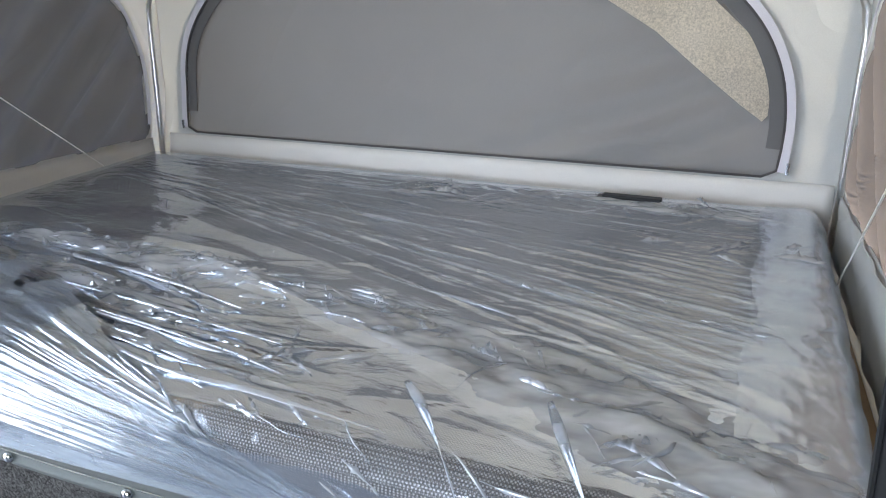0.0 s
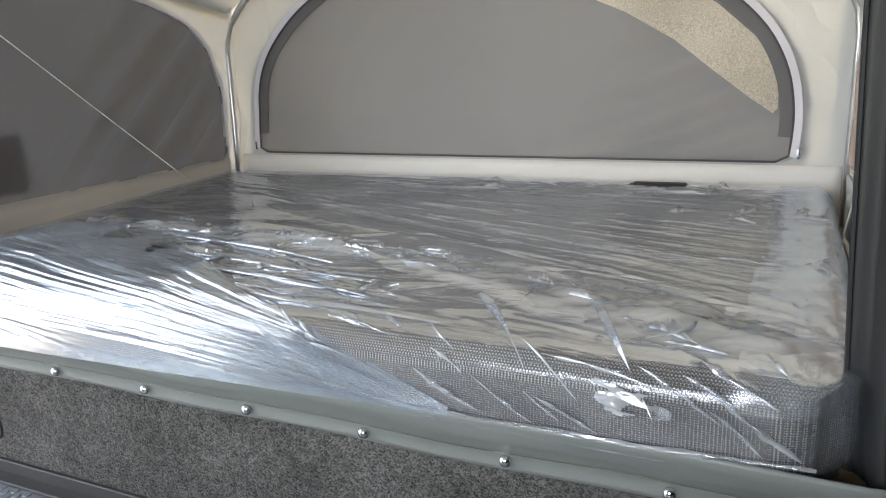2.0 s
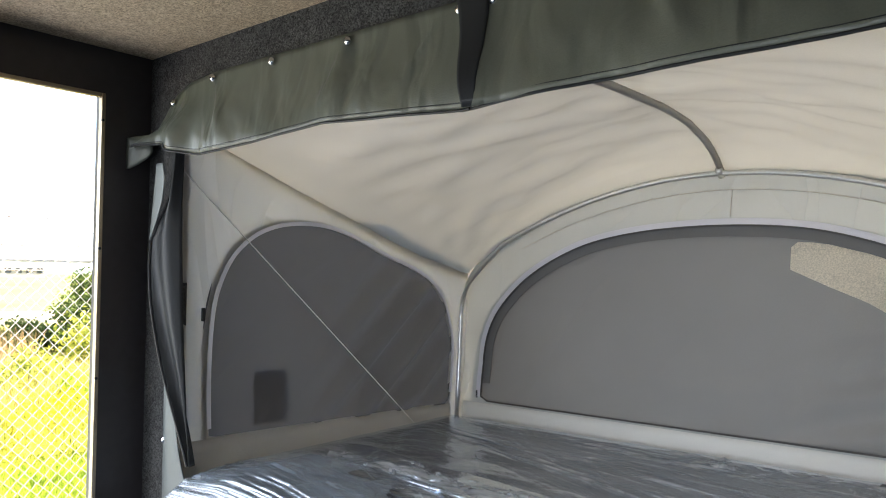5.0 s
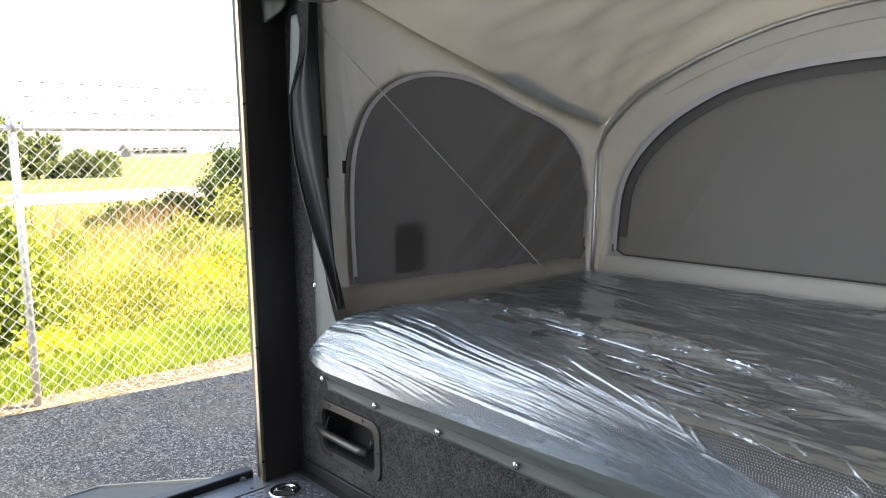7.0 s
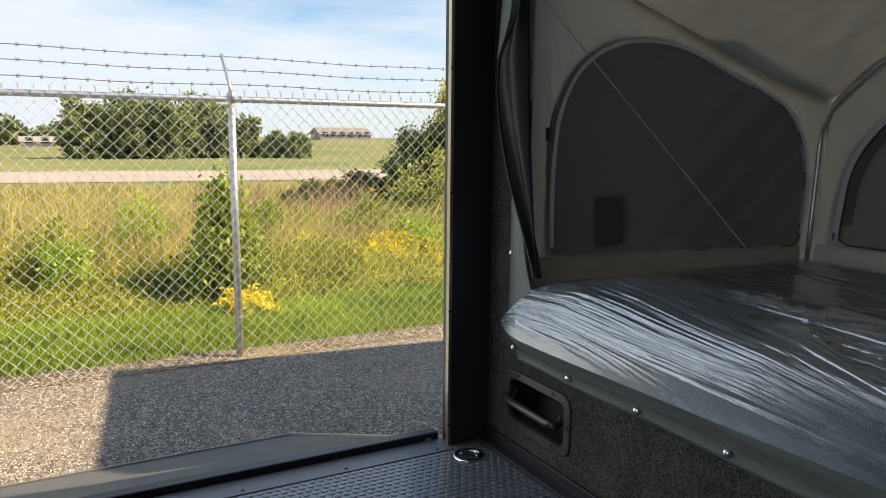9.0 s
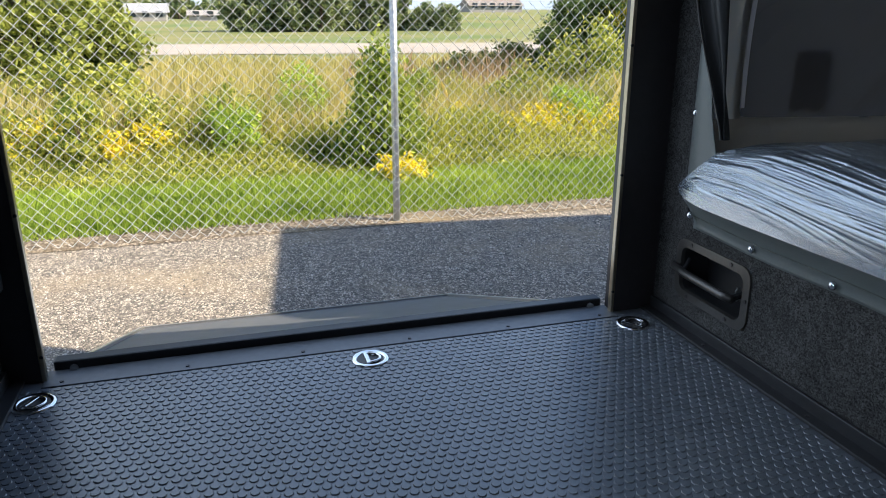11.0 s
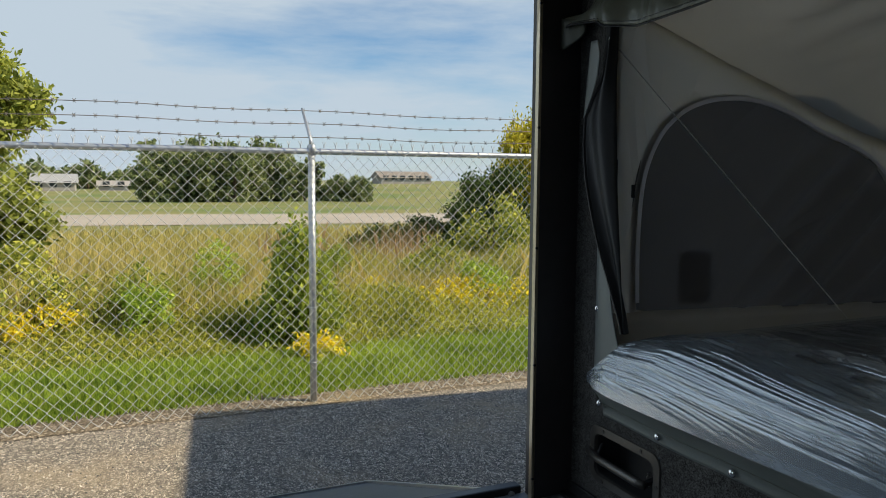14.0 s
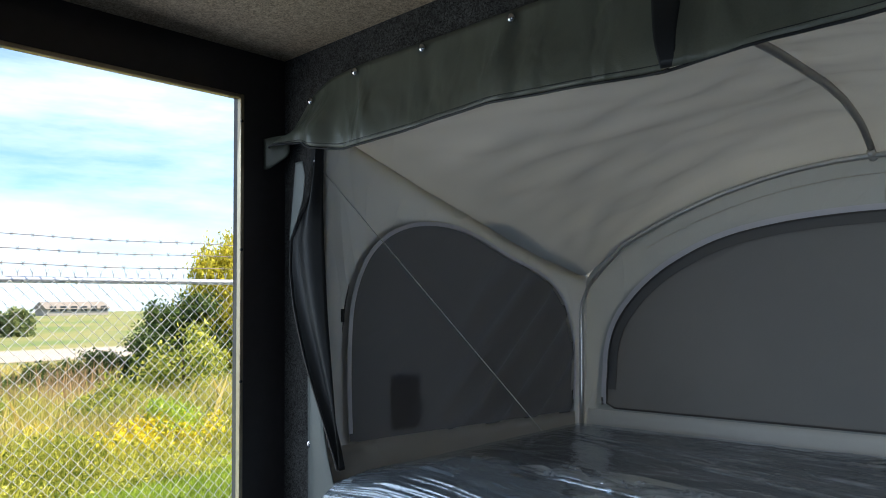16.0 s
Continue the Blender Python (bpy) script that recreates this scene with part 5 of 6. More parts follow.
for a, m_, c in (((2.15, 0.10, 0.672), (2.22, -0.045, 0.665), (2.285, -0.078, 0.54)), ((1.93, 0.08, 0.672), (2.01, 0.0, 0.672), (2.07, -0.072, 0.60))):
    def strip(u, v, a=Vector(a), m_=Vector(m_), c=Vector(c)):
        p = a * (1 - v) ** 2 + m_ * 2 * v * (1 - v) + c * v * v
        w = 0.030 * math.sin(math.pi * min(1, 0.10 + v * 0.88)) * (1 - 0.45 * v)
        t = 0.6 + v * 2.0
        return p + Vector((math.cos(t), 0.3 * math.sin(t), 0.8 * math.sin(t))) * (u - 0.5) * w
    part("loose_strip", sheet(strip, 3, 24, 0.0008), FILM_PLEAT, bag, "torn plastic strip standing up", smooth=True)
# crinkled hem of the bag along the mattress foot
nu = 220
XX, WW = np.meshgrid(np.linspace(1.0, 2.52, nu + 1), np.linspace(-1, 1, 7), indexing="ij")
wd = 0.0025 + 0.003 * np.abs(vnoise(XX * 11, XX * 0, 71))
film_part("hem", grid_mesh("hem", np.stack([XX, -0.068 - 0.004 * (1 - WW ** 2) - 0.003 * vnoise(XX * 40, WW * 2, 72), 0.489 + 0.012 * np.clip((XX - 2.2) / 0.3, 0, 1) + wd * WW + 0.003 * vnoise(XX * 14, XX * 0, 73)], -1)), FILM_PLEAT, "bright crinkled hem of the bag")
# carrying strap of the mattress by the back edge
part("strap", box(boxed(2.00, 2.17, 1.285, 1.318, 0.628, 0.640, bevel=0.004), 1.985, 2.00, 1.28, 1.32, 0.62, 0.634, 0.003), VINYL_DARK, mattress, "black carrying strap")


# ---- outside: ground ----
def ground_z(x, y):
    z = -0.45
    z -= 0.55 * smoothstep(-6, -28, x)
    z -= 0.6 * smoothstep(-46, -90, x)
    z += 1.9 * smoothstep(-95, -180, x) * smoothstep(20, 60, y + 0.12 * (x + 180))
    return z


xs = [6, 0, -1, -2, -2.9, -3.0, -3.2, -3.5, -4, -5, -6, -7, -8, -10, -12, -14, -17, -20, -24, -28, -31, -33, -36, -40, -44, -48, -54, -60, -70, -80, -90, -105, -120, -140, -160, -180, -220, -300, -500, -900, -1600]
ys = [-900, -400, -200, -100, -60, -40, -30, -24, -20, -16, -13, -10, -8, -6, -5, -4, -3, -2, -1, 0, 1, 2, 3, 4, 5, 6, 8, 10, 13, 16, 20, 24, 28, 32, 36, 40, 46, 52, 58, 64, 70, 80, 90, 110, 150, 220, 400, 900]
xs = [900, 300, 100, 40, 15] + xs


def ground_mesh(x_keep):
    bm = bmesh.new()
    sel = [x for x in xs if x_keep(x)]
    g = [[bm.verts.new((x, y, ground_z(x, y))) for y in ys] for x in sel]
    for i in range(len(sel) - 1):
        for j in range(len(ys) - 1):
            bm.faces.new((g[i][j], g[i + 1][j], g[i + 1][j + 1], g[i][j + 1]))
    return bm


def stony(name, scale, dark, mid, pale, gap, bump=0.8, straw=None):
    """Packed stones: each cell a stone of its own tone, dark in the joints; straw: colour of drifted dry litter."""
    m = bpy.data.materials.new(name)
    m.use_nodes = True
    n, l = m.node_tree.nodes, m.node_tree.links
    p = n["Principled BSDF"]
    p.inputs["Roughness"].default_value, p.inputs["Specular IOR Level"].default_value = 0.85, 0.3
    t = n.new("ShaderNodeTexCoord")
    warp = n.new("ShaderNodeTexNoise")
    warp.inputs["Scale"].default_value = scale * 0.7
    wadd = n.new("ShaderNodeVectorMath")
    wadd.operation = "MULTIPLY_ADD"
    wadd.inputs[1].default_value = (0.5 / scale,) * 3
    l.new(t.outputs["Object"], warp.inputs["Vector"])
    l.new(warp.outputs["Color"], wadd.inputs[0])
    l.new(t.outputs["Object"], wadd.inputs[2])
    vo, ve = n.new("ShaderNodeTexVoronoi"), n.new("ShaderNodeTexVoronoi")
    ve.feature = "DISTANCE_TO_EDGE"
    for v in (vo, ve):
        v.inputs["Scale"].default_value = scale
        l.new(wadd.outputs[0], v.inputs["Vector"])
    sp = n.new("ShaderNodeSeparateColor")
    l.new(vo.outputs["Color"], sp.inputs["Color"])
    ramp = n.new("ShaderNodeValToRGB")
    e = ramp.color_ramp.elements
    e[0].position, e[0].color, e[1].position, e[1].color = 0.0, (*dark, 1), 1.0, (*pale, 1)
    k = e.new(0.55)
    k.color = (*mid, 1)
    l.new(sp.outputs["Red"], ramp.inputs["Fac"])
    joint = n.new("ShaderNodeMapRange")
    joint.inputs["From Min"].default_value, joint.inputs["From Max"].default_value = 0.02, 0.16
    l.new(ve.outputs["Distance"], joint.inputs["Value"])
    mix = n.new("ShaderNodeMix")
    mix.data_type = "RGBA"
    mix.inputs["A"].default_value = (*gap, 1)
    l.new(joint.outputs["Result"], mix.inputs["Factor"])
    l.new(ramp.outputs["Color"], mix.inputs["B"])
    col = mix.outputs["Result"]
    big = n.new("ShaderNodeTexNoise")
    big.inputs["Scale"].default_value, big.inputs["Detail"].default_value = 1.3, 5
    l.new(t.outputs["Object"], big.inputs["Vector"])
    if straw:
        rng_ = n.new("ShaderNodeMapRange")
        rng_.inputs["From Min"].default_value, rng_.inputs["From Max"].default_value = 0.50, 0.72
        rng_.inputs["To Max"].default_value = 0.6
        l.new(big.outputs["Fac"], rng_.inputs["Value"])
        ms = n.new("ShaderNodeMix")
        ms.data_type = "RGBA"
        ms.inputs["B"].default_value = (*straw, 1)
        l.new(rng_.outputs["Result"], ms.inputs["Factor"])
        l.new(col, ms.inputs["A"])
        col = ms.outputs["Result"]
    l.new(col, p.inputs["Base Color"])
    hgt = n.new("ShaderNodeMath")
    hgt.operation = "MULTIPLY_ADD"
    hgt.inputs[1].default_value = 0.5
    l.new(sp.outputs["Green"], hgt.inputs[0])
    l.new(joint.outputs["Result"], hgt.inputs[2])
    bp = n.new("ShaderNodeBump")
    bp.inputs["Strength"].default_value, bp.inputs["Distance"].default_value = bump, 0.006
    l.new(hgt.outputs[0], bp.inputs["Height"])
    l.new(bp.outputs["Normal"], p.inputs["Normal"])
    return m


ASPHALT = stony("crushed_stone_lot", 82, (0.17, 0.16, 0.145), (0.44, 0.39, 0.325), (0.82, 0.73, 0.62), (0.075, 0.07, 0.064), straw=(0.46, 0.37, 0.25))
GRAVEL = stony("pale_gravel_edge", 50, (0.16, 0.13, 0.09), (0.38, 0.31, 0.22), (0.66, 0.58, 0.46), (0.07, 0.055, 0.04), straw=(0.42, 0.33, 0.18))
SOIL = material("meadow_soil_and_thatch", (0.13, 0.15, 0.04), 0.95, color2=(0.30, 0.265, 0.095), grain=6, bump=0.6, big=0.35, bump_dist=0.02, spots=((0.12, 0.17, 0.035), 0.09, 0.46, 0.60))
ROAD = material("pale_gravel_road", (0.38, 0.34, 0.29), 0.95, vary=0.12, grain=4, bump=0.2, big=0.3)
tagged(new("ground", finish("ground", ground_mesh(lambda x: True), SOIL, True)), "meadow ground reaching the horizon", "ground", kind="structure")
bm = sheet(lambda u, v: Vector((lerp(30, -2.95 + 0.05 * math.sin(lerp(-40, 40, v) * 1.7) + 0.04 * wob(1, lerp(-40, 40, v), 3, 1.3), u), lerp(-40, 40, v), -0.446)), 1, 320)
tagged(new("gravel_lot", finish("gravel_lot", bm, ASPHALT)), "lot of packed grey crushed stone", "gravel lot", kind="structure")
bm = sheet(lambda u, v: Vector((lerp(-2.80, -3.22 + 0.10 * wob(2, lerp(-14, 14, v), 1, 2.0), u), lerp(-14, 14, v), -0.441 + 0.01 * u)), 4, 260)
tagged(new("gravel_edge", finish("gravel_edge", bm, GRAVEL)), "pale gravel strip along the lot edge", "gravel", kind="structure")
bm = sheet(lambda u, v: Vector((lerp(-34, -45, u) + 0.14 * lerp(-80, 90, v), lerp(-80, 90, v), 0.03 + ground_z(lerp(-34, -45, u), 0))), 4, 60)
tagged(new("road", finish("road", bm, ROAD)), "pale gravel road across the meadow", "road", kind="structure")

# trailer outer skin and wheels' height
tagged(new("trailer_skin", finish("trailer_skin", box(boxed(-0.06, LEN + 0.06, -WID - 0.075, -WID - 0.062, -0.05, 0.5), -0.06, LEN + 0.06, -WID - 0.075, -WID - 0.062, 1.4, TOP + 0.10), SKIN)), "white outer skin of the trailer", "trailer skin", kind="structure")
tagged(new("trailer_frame", finish("trailer_frame", boxed(-0.05, LEN + 0.06, -WID - 0.05, 0.06, -0.20, -0.051), BLACK_PAINT)), "black steel trailer frame under the floor", "trailer frame", kind="structure")


# tall unseen camper, added crosswise beside the tent to cast the lot's shade
camper = thing("parked_camper", "tall white camper, unseen, added to cast shade over the lot", "camper", at=(-1.15, 2.27, -0.45))
part("body", boxed(-1.15, 0.48, 2.27, 6.60, 0.0, 3.15, bevel=0.05), SKIN, camper)
# overhang shaped so that its shadow covers the ramp
part("overhang", boxed(0.40, 0.88, 2.28, 6.59, 2.66, 3.145, bevel=0.05), SKIN, camper)
part("chassis", boxed(-1.0, 0.35, 2.5, 6.4, -0.22, 0.0, bevel=0.02), BLACK_PAINT, camper)
for x in (-1.0, 0.35):
    for y in (3.1, 5.7):
        part("wheel", tube([(x - 0.1, y, -0.10), (x + 0.1, y, -0.10)], 0.345, 24), BLACK_PLASTIC, camper, smooth=True)
part("rear_glass", boxed(-0.8, 0.15, 2.262, 2.28, 1.3, 2.0, bevel=0.004), GLASSY, camper)
camper.rotation_euler = (0, 0, radians(-6.8))

# loose stones on the lot
rg = np.random.RandomState(12)
n = 16000
sx, sy = -0.4 - 2.55 * rg.uniform(0, 1, n) ** 0.9, rg.uniform(-4.5, 4.0, n)
sz = 0.004 + 0.007 * rg.uniform(0, 1, n) ** 2
o = np.stack([sx, sy, np.full(n, -0.447)], 1)
ang0 = rg.uniform(0, 6.28, n)
base3 = [o + np.stack([np.cos(ang0 + k * 2.09) * sz * rg.uniform(0.7, 1.3, n), np.sin(ang0 + k * 2.09) * sz * rg.uniform(0.7, 1.3, n), np.zeros(n)], 1) for k in range(3)]
top = o + np.stack([rg.normal(size=n) * 0.3 * sz, rg.normal(size=n) * 0.3 * sz, sz * 0.9], 1)
tri = np.concatenate([np.stack([base3[k], base3[(k + 1) % 3], top], 1) for k in range(3)])
STONE = material("loose_stones", (0.10, 0.10, 0.10), 0.9, color2=(0.76, 0.70, 0.62), island=1.2, grain=40, bump=0.2)
tagged(new("loose_stones", quads("loose_stones", tri, STONE)), "small loose stones on the gravel lot", "gravel", kind="stuff")


# ---- fence ----
FX = -2.90
fence = thing("chain_link_fence", "galvanised chain-link fence topped with barbed wire", "fence", at=(FX, -0.28, -0.45))


def post(y):
    p = part("post", tube([(FX, y, -0.46), (FX, y, 1.36)], 0.025, 14), GALV, fence, smooth=True)
    part("cap", tube([(FX, y, 1.33), (FX, y, 1.385), (FX - 0.002, y, 1.40)], [0.031, 0.031, 0.024], 14), GALV, p, smooth=True)
    part("barb_arm", tube([(FX, y, 1.39), (FX - 0.02, y, 1.44), (FX - 0.28, y, 1.672)], [0.016, 0.014, 0.010], 8), GALV, p, smooth=True)
    for z in (0.25, 0.75, -0.15):
        part("tie_wire", tube([(FX + 0.033 * math.cos(a), y + 0.033 * math.sin(a), z + 0.004 * math.sin(a)) for a in np.linspace(0, 6.28, 14)], 0.0025, 5), GALV, p)


POSTS = [-0.28 + 3.05 * k for k in range(-4, 5)]
for y in POSTS:
    post(y)
part("top_rail", tube([(FX, y, 1.352) for y in np.linspace(-12.5, 12, 20)], 0.021, 12), GALV, fence, smooth=True)
for k, y in enumerate(np.arange(-12, 12, 0.62)):
    part("tie_wire", tube([(FX + 0.025 * math.cos(a), y + 0.01 * a / 6, 1.352 + 0.025 * math.sin(a)) for a in np.linspace(0, 6.28, 10)], 0.0026, 5), GALV, fence)


def wires(paths, r, sides=4):
    """Thin wires, as one array of quads."""
    out = []
    for P in paths:
        P = np.asarray(P, float)
        d = np.gradient(P, axis=0)
        d /= np.linalg.norm(d, axis=1, keepdims=True)
        u = np.cross(d, (1.0, 0.1, 0.0))
        u /= np.linalg.norm(u, axis=1, keepdims=True)
        w = np.cross(d, u)
        rings = [P + r * (math.cos(a) * u + math.sin(a) * w) for a in np.arange(sides) * 2 * math.pi / sides]
        for k in range(sides):
            a, b = rings[k], rings[(k + 1) % sides]
            out.append(np.stack([a[:-1], b[:-1], b[1:], a[1:]], 1))
    return np.concatenate(out)


pit, zlo, zhi = 0.083, -0.44, 1.375
nz_ = int((zhi - zlo) / (pit / 2))
paths = []
for i, y in enumerate(np.arange(-8, 8, pit)):
    k = np.arange(nz_ + 1)
    zz = zlo + k * pit / 2
    # each picket zigzags and hooks its neighbours
    paths.append(np.stack([FX + 0.036 + 0.004 * np.cos(k * math.pi), y + (pit / 2) * (k % 2) + 0.004 * np.sin(k * 1.7 + i), zz], 1))
    paths.append(np.stack([FX + 0.036 - 0.004 * np.cos(k * math.pi), y + pit - (pit / 2) * (k % 2) - 0.002, zz], 1))
part("mesh_wire", quads("mesh_wire", wires(paths, 0.0024, 5), MESH_WIRE), MESH_WIRE, fence)["kind"] = "stuff"
tips = []
for i, y in enumerate(np.arange(-8, 8, pit)):
    for side_ in (1, -1):
        tips.append(np.array([(FX + 0.034, y, 1.370), (FX + 0.034 + 0.002 * side_, y + 0.002 * side_, 1.395), (FX + 0.034, y + 0.012 * side_ + 0.002 * math.sin(i * 2.3), 1.420)]))
part("mesh_tip", quads("mesh_tip", wires(tips, 0.0026, 5), MESH_WIRE), MESH_WIRE, fence, "twisted wire tips above the rail")["kind"] = "stuff"
for hgt, off in ((1.442, 0.03), (1.545, 0.145), (1.648, 0.265)):
    yy = np.linspace(-12, 12, 240)
    w1 = np.stack([FX - off + 0.004 * np.cos(yy * 60), yy, hgt + 0.012 * np.sin(yy * 2.06 + 1.7) ** 2], 1)
    barbs = []
    for y in np.arange(-11.9, 11.9, 0.125):
        zc = hgt + 0.012 * math.sin(y * 2.06 + 1.7) ** 2
        for s in (1, -1):
            barbs.append(np.array([(FX - off, y - 0.008 * s, zc - 0.013), (FX - off, y, zc), (FX - off, y + 0.010 * s, zc + 0.014)]))
    part("barbed_wire", quads("barbed_wire", np.concatenate([wires([w1], 0.0028), wires(barbs, 0.0022)]), RUST), RUST, fence)


# ---- window and net on the opposite side wall ----
def ring_frame(x0, x1, z0, z1, r, w, y0, y1):
    """A rounded rectangular frame, w wide, between two depths."""
    bm = bmesh.new()
    outer = [Vector((x, z)) for x, z in round_rect((x0 + x1) / 2, (z0 + z1) / 2, x1 - x0, z1 - z0, r)]
    inner = [Vector((x, z)) for x, z in round_rect((x0 + x1) / 2, (z0 + z1) / 2, x1 - x0 - 2 * w, z1 - z0 - 2 * w, max(r - w, 0.01))]
    n = len(outer)
    rows = [[bm.verts.new((p.x, y, p.y)) for p in loop] for loop, y in ((outer, y0), (outer, y1 - 0.003), ([a.lerp(b, 0.2) for a, b in zip(outer, inner)], y1), ([a.lerp(b, 0.8) for a, b in zip(outer, inner)], y1), (inner, y1 - 0.003), (inner, y0))]
    for a, b in zip(rows, rows[1:]):
        for i in range(n):
            bm.faces.new((a[i], a[(i + 1) % n], b[(i + 1) % n], b[i]))
    return bm


window = tagged(new("window_1"), "dark side window in a rounded grey frame", "window", kind="structure")
part("window_frame", ring_frame(0.125, 0.86, 1.022, 1.66, 0.085, 0.030, -WID, -WID + 0.016), WINDOW_GREY, window, "light grey rounded frame", smooth=True)
part("gasket", ring_frame(0.155, 0.83, 1.052, 1.63, 0.06, 0.035, -WID, -WID + 0.010), BLACK_PLASTIC, window, "black rubber gasket", smooth=True)
part("pane", boxed(0.188, 0.797, -WID + 0.001, -WID + 0.005, 1.093, 1.597), GLASSY, window, "dark tinted pane")
net = thing("cargo_net", "black diamond-mesh net pocket hung on the side wall", "net", at=(0.65, -WID, 0.56))


def net_pt(u, v):
    """A point of the slack net; u along the wall, v down."""
    x = 0.47 + 0.42 * u + 0.13 * max(0.0, v - 0.72) * (1 - u) - 0.02 * math.sin(v * 3.1) * (1 - u)
    return Vector((x, -WID + 0.012 + 0.055 * math.sin(min(v, 1) * 2.6) * (0.5 + 0.5 * math.sin(u * 3.14)), 0.962 - 0.355 * v - 0.02 * math.sin(u * 9)))


cords = []
NU, NV = 18, 13
for i in range(-NV, NU + 1):
    for way in (1, -1):
        run = [(i + k if way > 0 else NU - i - k, k) for k in range(NV + 1)]
        run = [(a, b) for a, b in run if 0 <= a <= NU]
        if len(run) > 2:
            cords.append(np.array([net_pt(a / NU, b / NV) + Vector((0, 0.002 * way, 0)) for a, b in run]))
part("mesh_cord", quads("mesh_cord", wires(cords, 0.0022, 5), NET), NET, net)["kind"] = "stuff"
rim_cord = [net_pt(k / 14, 0) for k in range(15)] + [net_pt(1, k / 10) for k in range(1, 11)] + [net_pt(1 - k / 14, 1) for k in range(1, 15)] + [net_pt(0, 1 - k / 10) for k in range(1, 10)]
part("border_cord", tube(rim_cord, 0.005, 6, closed=True), NET, net, smooth=True)
for u, v in ((0, 0), (1, 0), (0.06, 0.94), (1, 1)):
    c = net_pt(u, v)
    part("hook", tube([(c.x, -WID - 0.001, c.z), (c.x, c.y + 0.006, c.z), (c.x, c.y + 0.008, c.z + 0.016)], 0.005, 8), BLACK_PLASTIC, net, smooth=True)


# ---- plants ----
def leaves(centres, size, rs, spread=None, tall=1.0, droop=0.0):
    """Diamond leaves at random turns."""
    n = len(centres)
    d = rs.normal(size=(n, 3))
    d[:, 2] = d[:, 2] * tall - droop
    d /= np.linalg.norm(d, axis=1, keepdims=True)
    e = np.cross(d, rs.normal(size=(n, 3)))
    e /= np.linalg.norm(e, axis=1, keepdims=True)
    s = (size * rs.uniform(0.6, 1.4, n))[:, None]
    c = np.asarray(centres)
    return np.stack([c - d * s, c + e * s * 0.45, c + d * s, c - e * s * 0.45], 1)


def blades(base, height, width, rs, lean=0.35, segs=2):
    """Bent grass blades: a quad and a tip."""
    n = len(base)
    a = rs.uniform(0, 2 * math.pi, n)
    side = np.stack([np.cos(a), np.sin(a), np.zeros(n)], 1)
    b = rs.uniform(0, 2 * math.pi, n)
    tip = np.stack([np.cos(b), np.sin(b), np.zeros(n)], 1) * (lean * height * rs.uniform(0.2, 1.2, n))[:, None]
    h = np.stack([np.zeros(n), np.zeros(n), height], 1)
    w = (side.T * width).T
    mid = base + h * 0.55 + tip * 0.3
    top = base + h + tip
    return np.stack([base - w, base + w, mid + w * 0.75, top, mid - w * 0.75], 1)


def scatter(n, x0, x1, rs, a0=-0.30, a1=0.62, power=1.0):
    """Places in the wedge of meadow that lies behind the ramp opening."""
    x = x0 + (x1 - x0) * rs.uniform(0, 1, n) ** power
    d = 2.2 - x
    y = -1.45 + d * rs.uniform(a0, a1, n)
    return x, y


def with_ground(x, y):
    return np.stack([x, y, np.array([ground_z(a, b) for a, b in zip(x, y)])], 1)


rs = np.random.RandomState(3)


def stuff(name, label, category, arr, mat):
    tagged(new(name, quads(name, arr, mat)), label, category, kind="stuff")


# mown strip
x, y = scatter(52000, -3.05, -4.9, rs)
P = with_ground(x, y)
hh = 0.05 + 0.07 * rs.uniform(0, 1, len(x)) * np.clip((-x - 3.0) * 3, 0.15, 1)
stuff("lawn_grass", "short bright green grass strip behind the fence", "grass", blades(P, hh, 0.0035 + 0.002 * rs.uniform(0, 1, len(x)), rs, 0.6), LAWN)
# tall weeds
x, y = scatter(42000, -4.4, -8.6, rs, power=1.4)
clump = np.array([wob(a * 0.9, b * 0.9, 2.0) for a, b in zip(x, y)])
ok = clump > -0.25
x, y, clump = x[ok], y[ok], clump[ok]
P = with_ground(x, y)
hh = (0.22 + 0.50 * np.clip(clump + 0.3, 0, 1)) * rs.uniform(0.5, 1.2, len(x)) * np.clip((-x - 4.3) * 0.9, 0.35, 1)
stuff("weed_stems", "tall yellow-green weed stems in the meadow", "weeds", blades(P, hh, 0.0022 + 0.003 * rs.uniform(0, 1, len(x)), rs, 0.25), WEED)
c = np.repeat(P, 3, 0)
c[:, 2] += np.repeat(hh, 3) * rs.uniform(0.25, 0.95, len(c))
c[:, :2] += rs.normal(size=(len(c), 2)) * 0.06
stuff("weed_leaves", "leafy green weeds in the meadow", "weeds", leaves(c, 0.017, rs), WEED)
# meadow
x, y = scatter(86000, -5.6, -27, rs, power=1.5)
P = with_ground(x, y)
far = np.clip((-x - 8) / 28, 0, 1)
near = np.clip((x + 11) / 4, 0, 1)
hh = (0.22 + 0.22 * rs.uniform(0, 1, len(x))) * (0.8 + 0.4 * np.array([wob(a * 0.3, b * 0.3, 5.0) for a, b in zip(x, y)]))
stuff("meadow_grass", "tall yellowish meadow grass", "grass", blades(P, hh * rs.uniform(0.6, 1.5, len(P)) * (1 + 0.75 * near), 0.0032 + 0.013 * far, rs, 0.35), MEADOW)
x, y = scatter(800, -8.5, -13, rs, 0.16, 0.42)
P = with_ground(x, y)
ok = np.array([wob(a * 0.5, b * 0.5, 9.0) for a, b in zip(x, y)]) > -0.05
P = P[ok]
hh = 0.65 + 0.35 * rs.uniform(0, 1, len(P))
stuff("dry_stalks", "reddish dry weed stalks in the meadow", "weeds", blades(P, hh, np.full(len(P), 0.007), rs, 0.25), DRY)


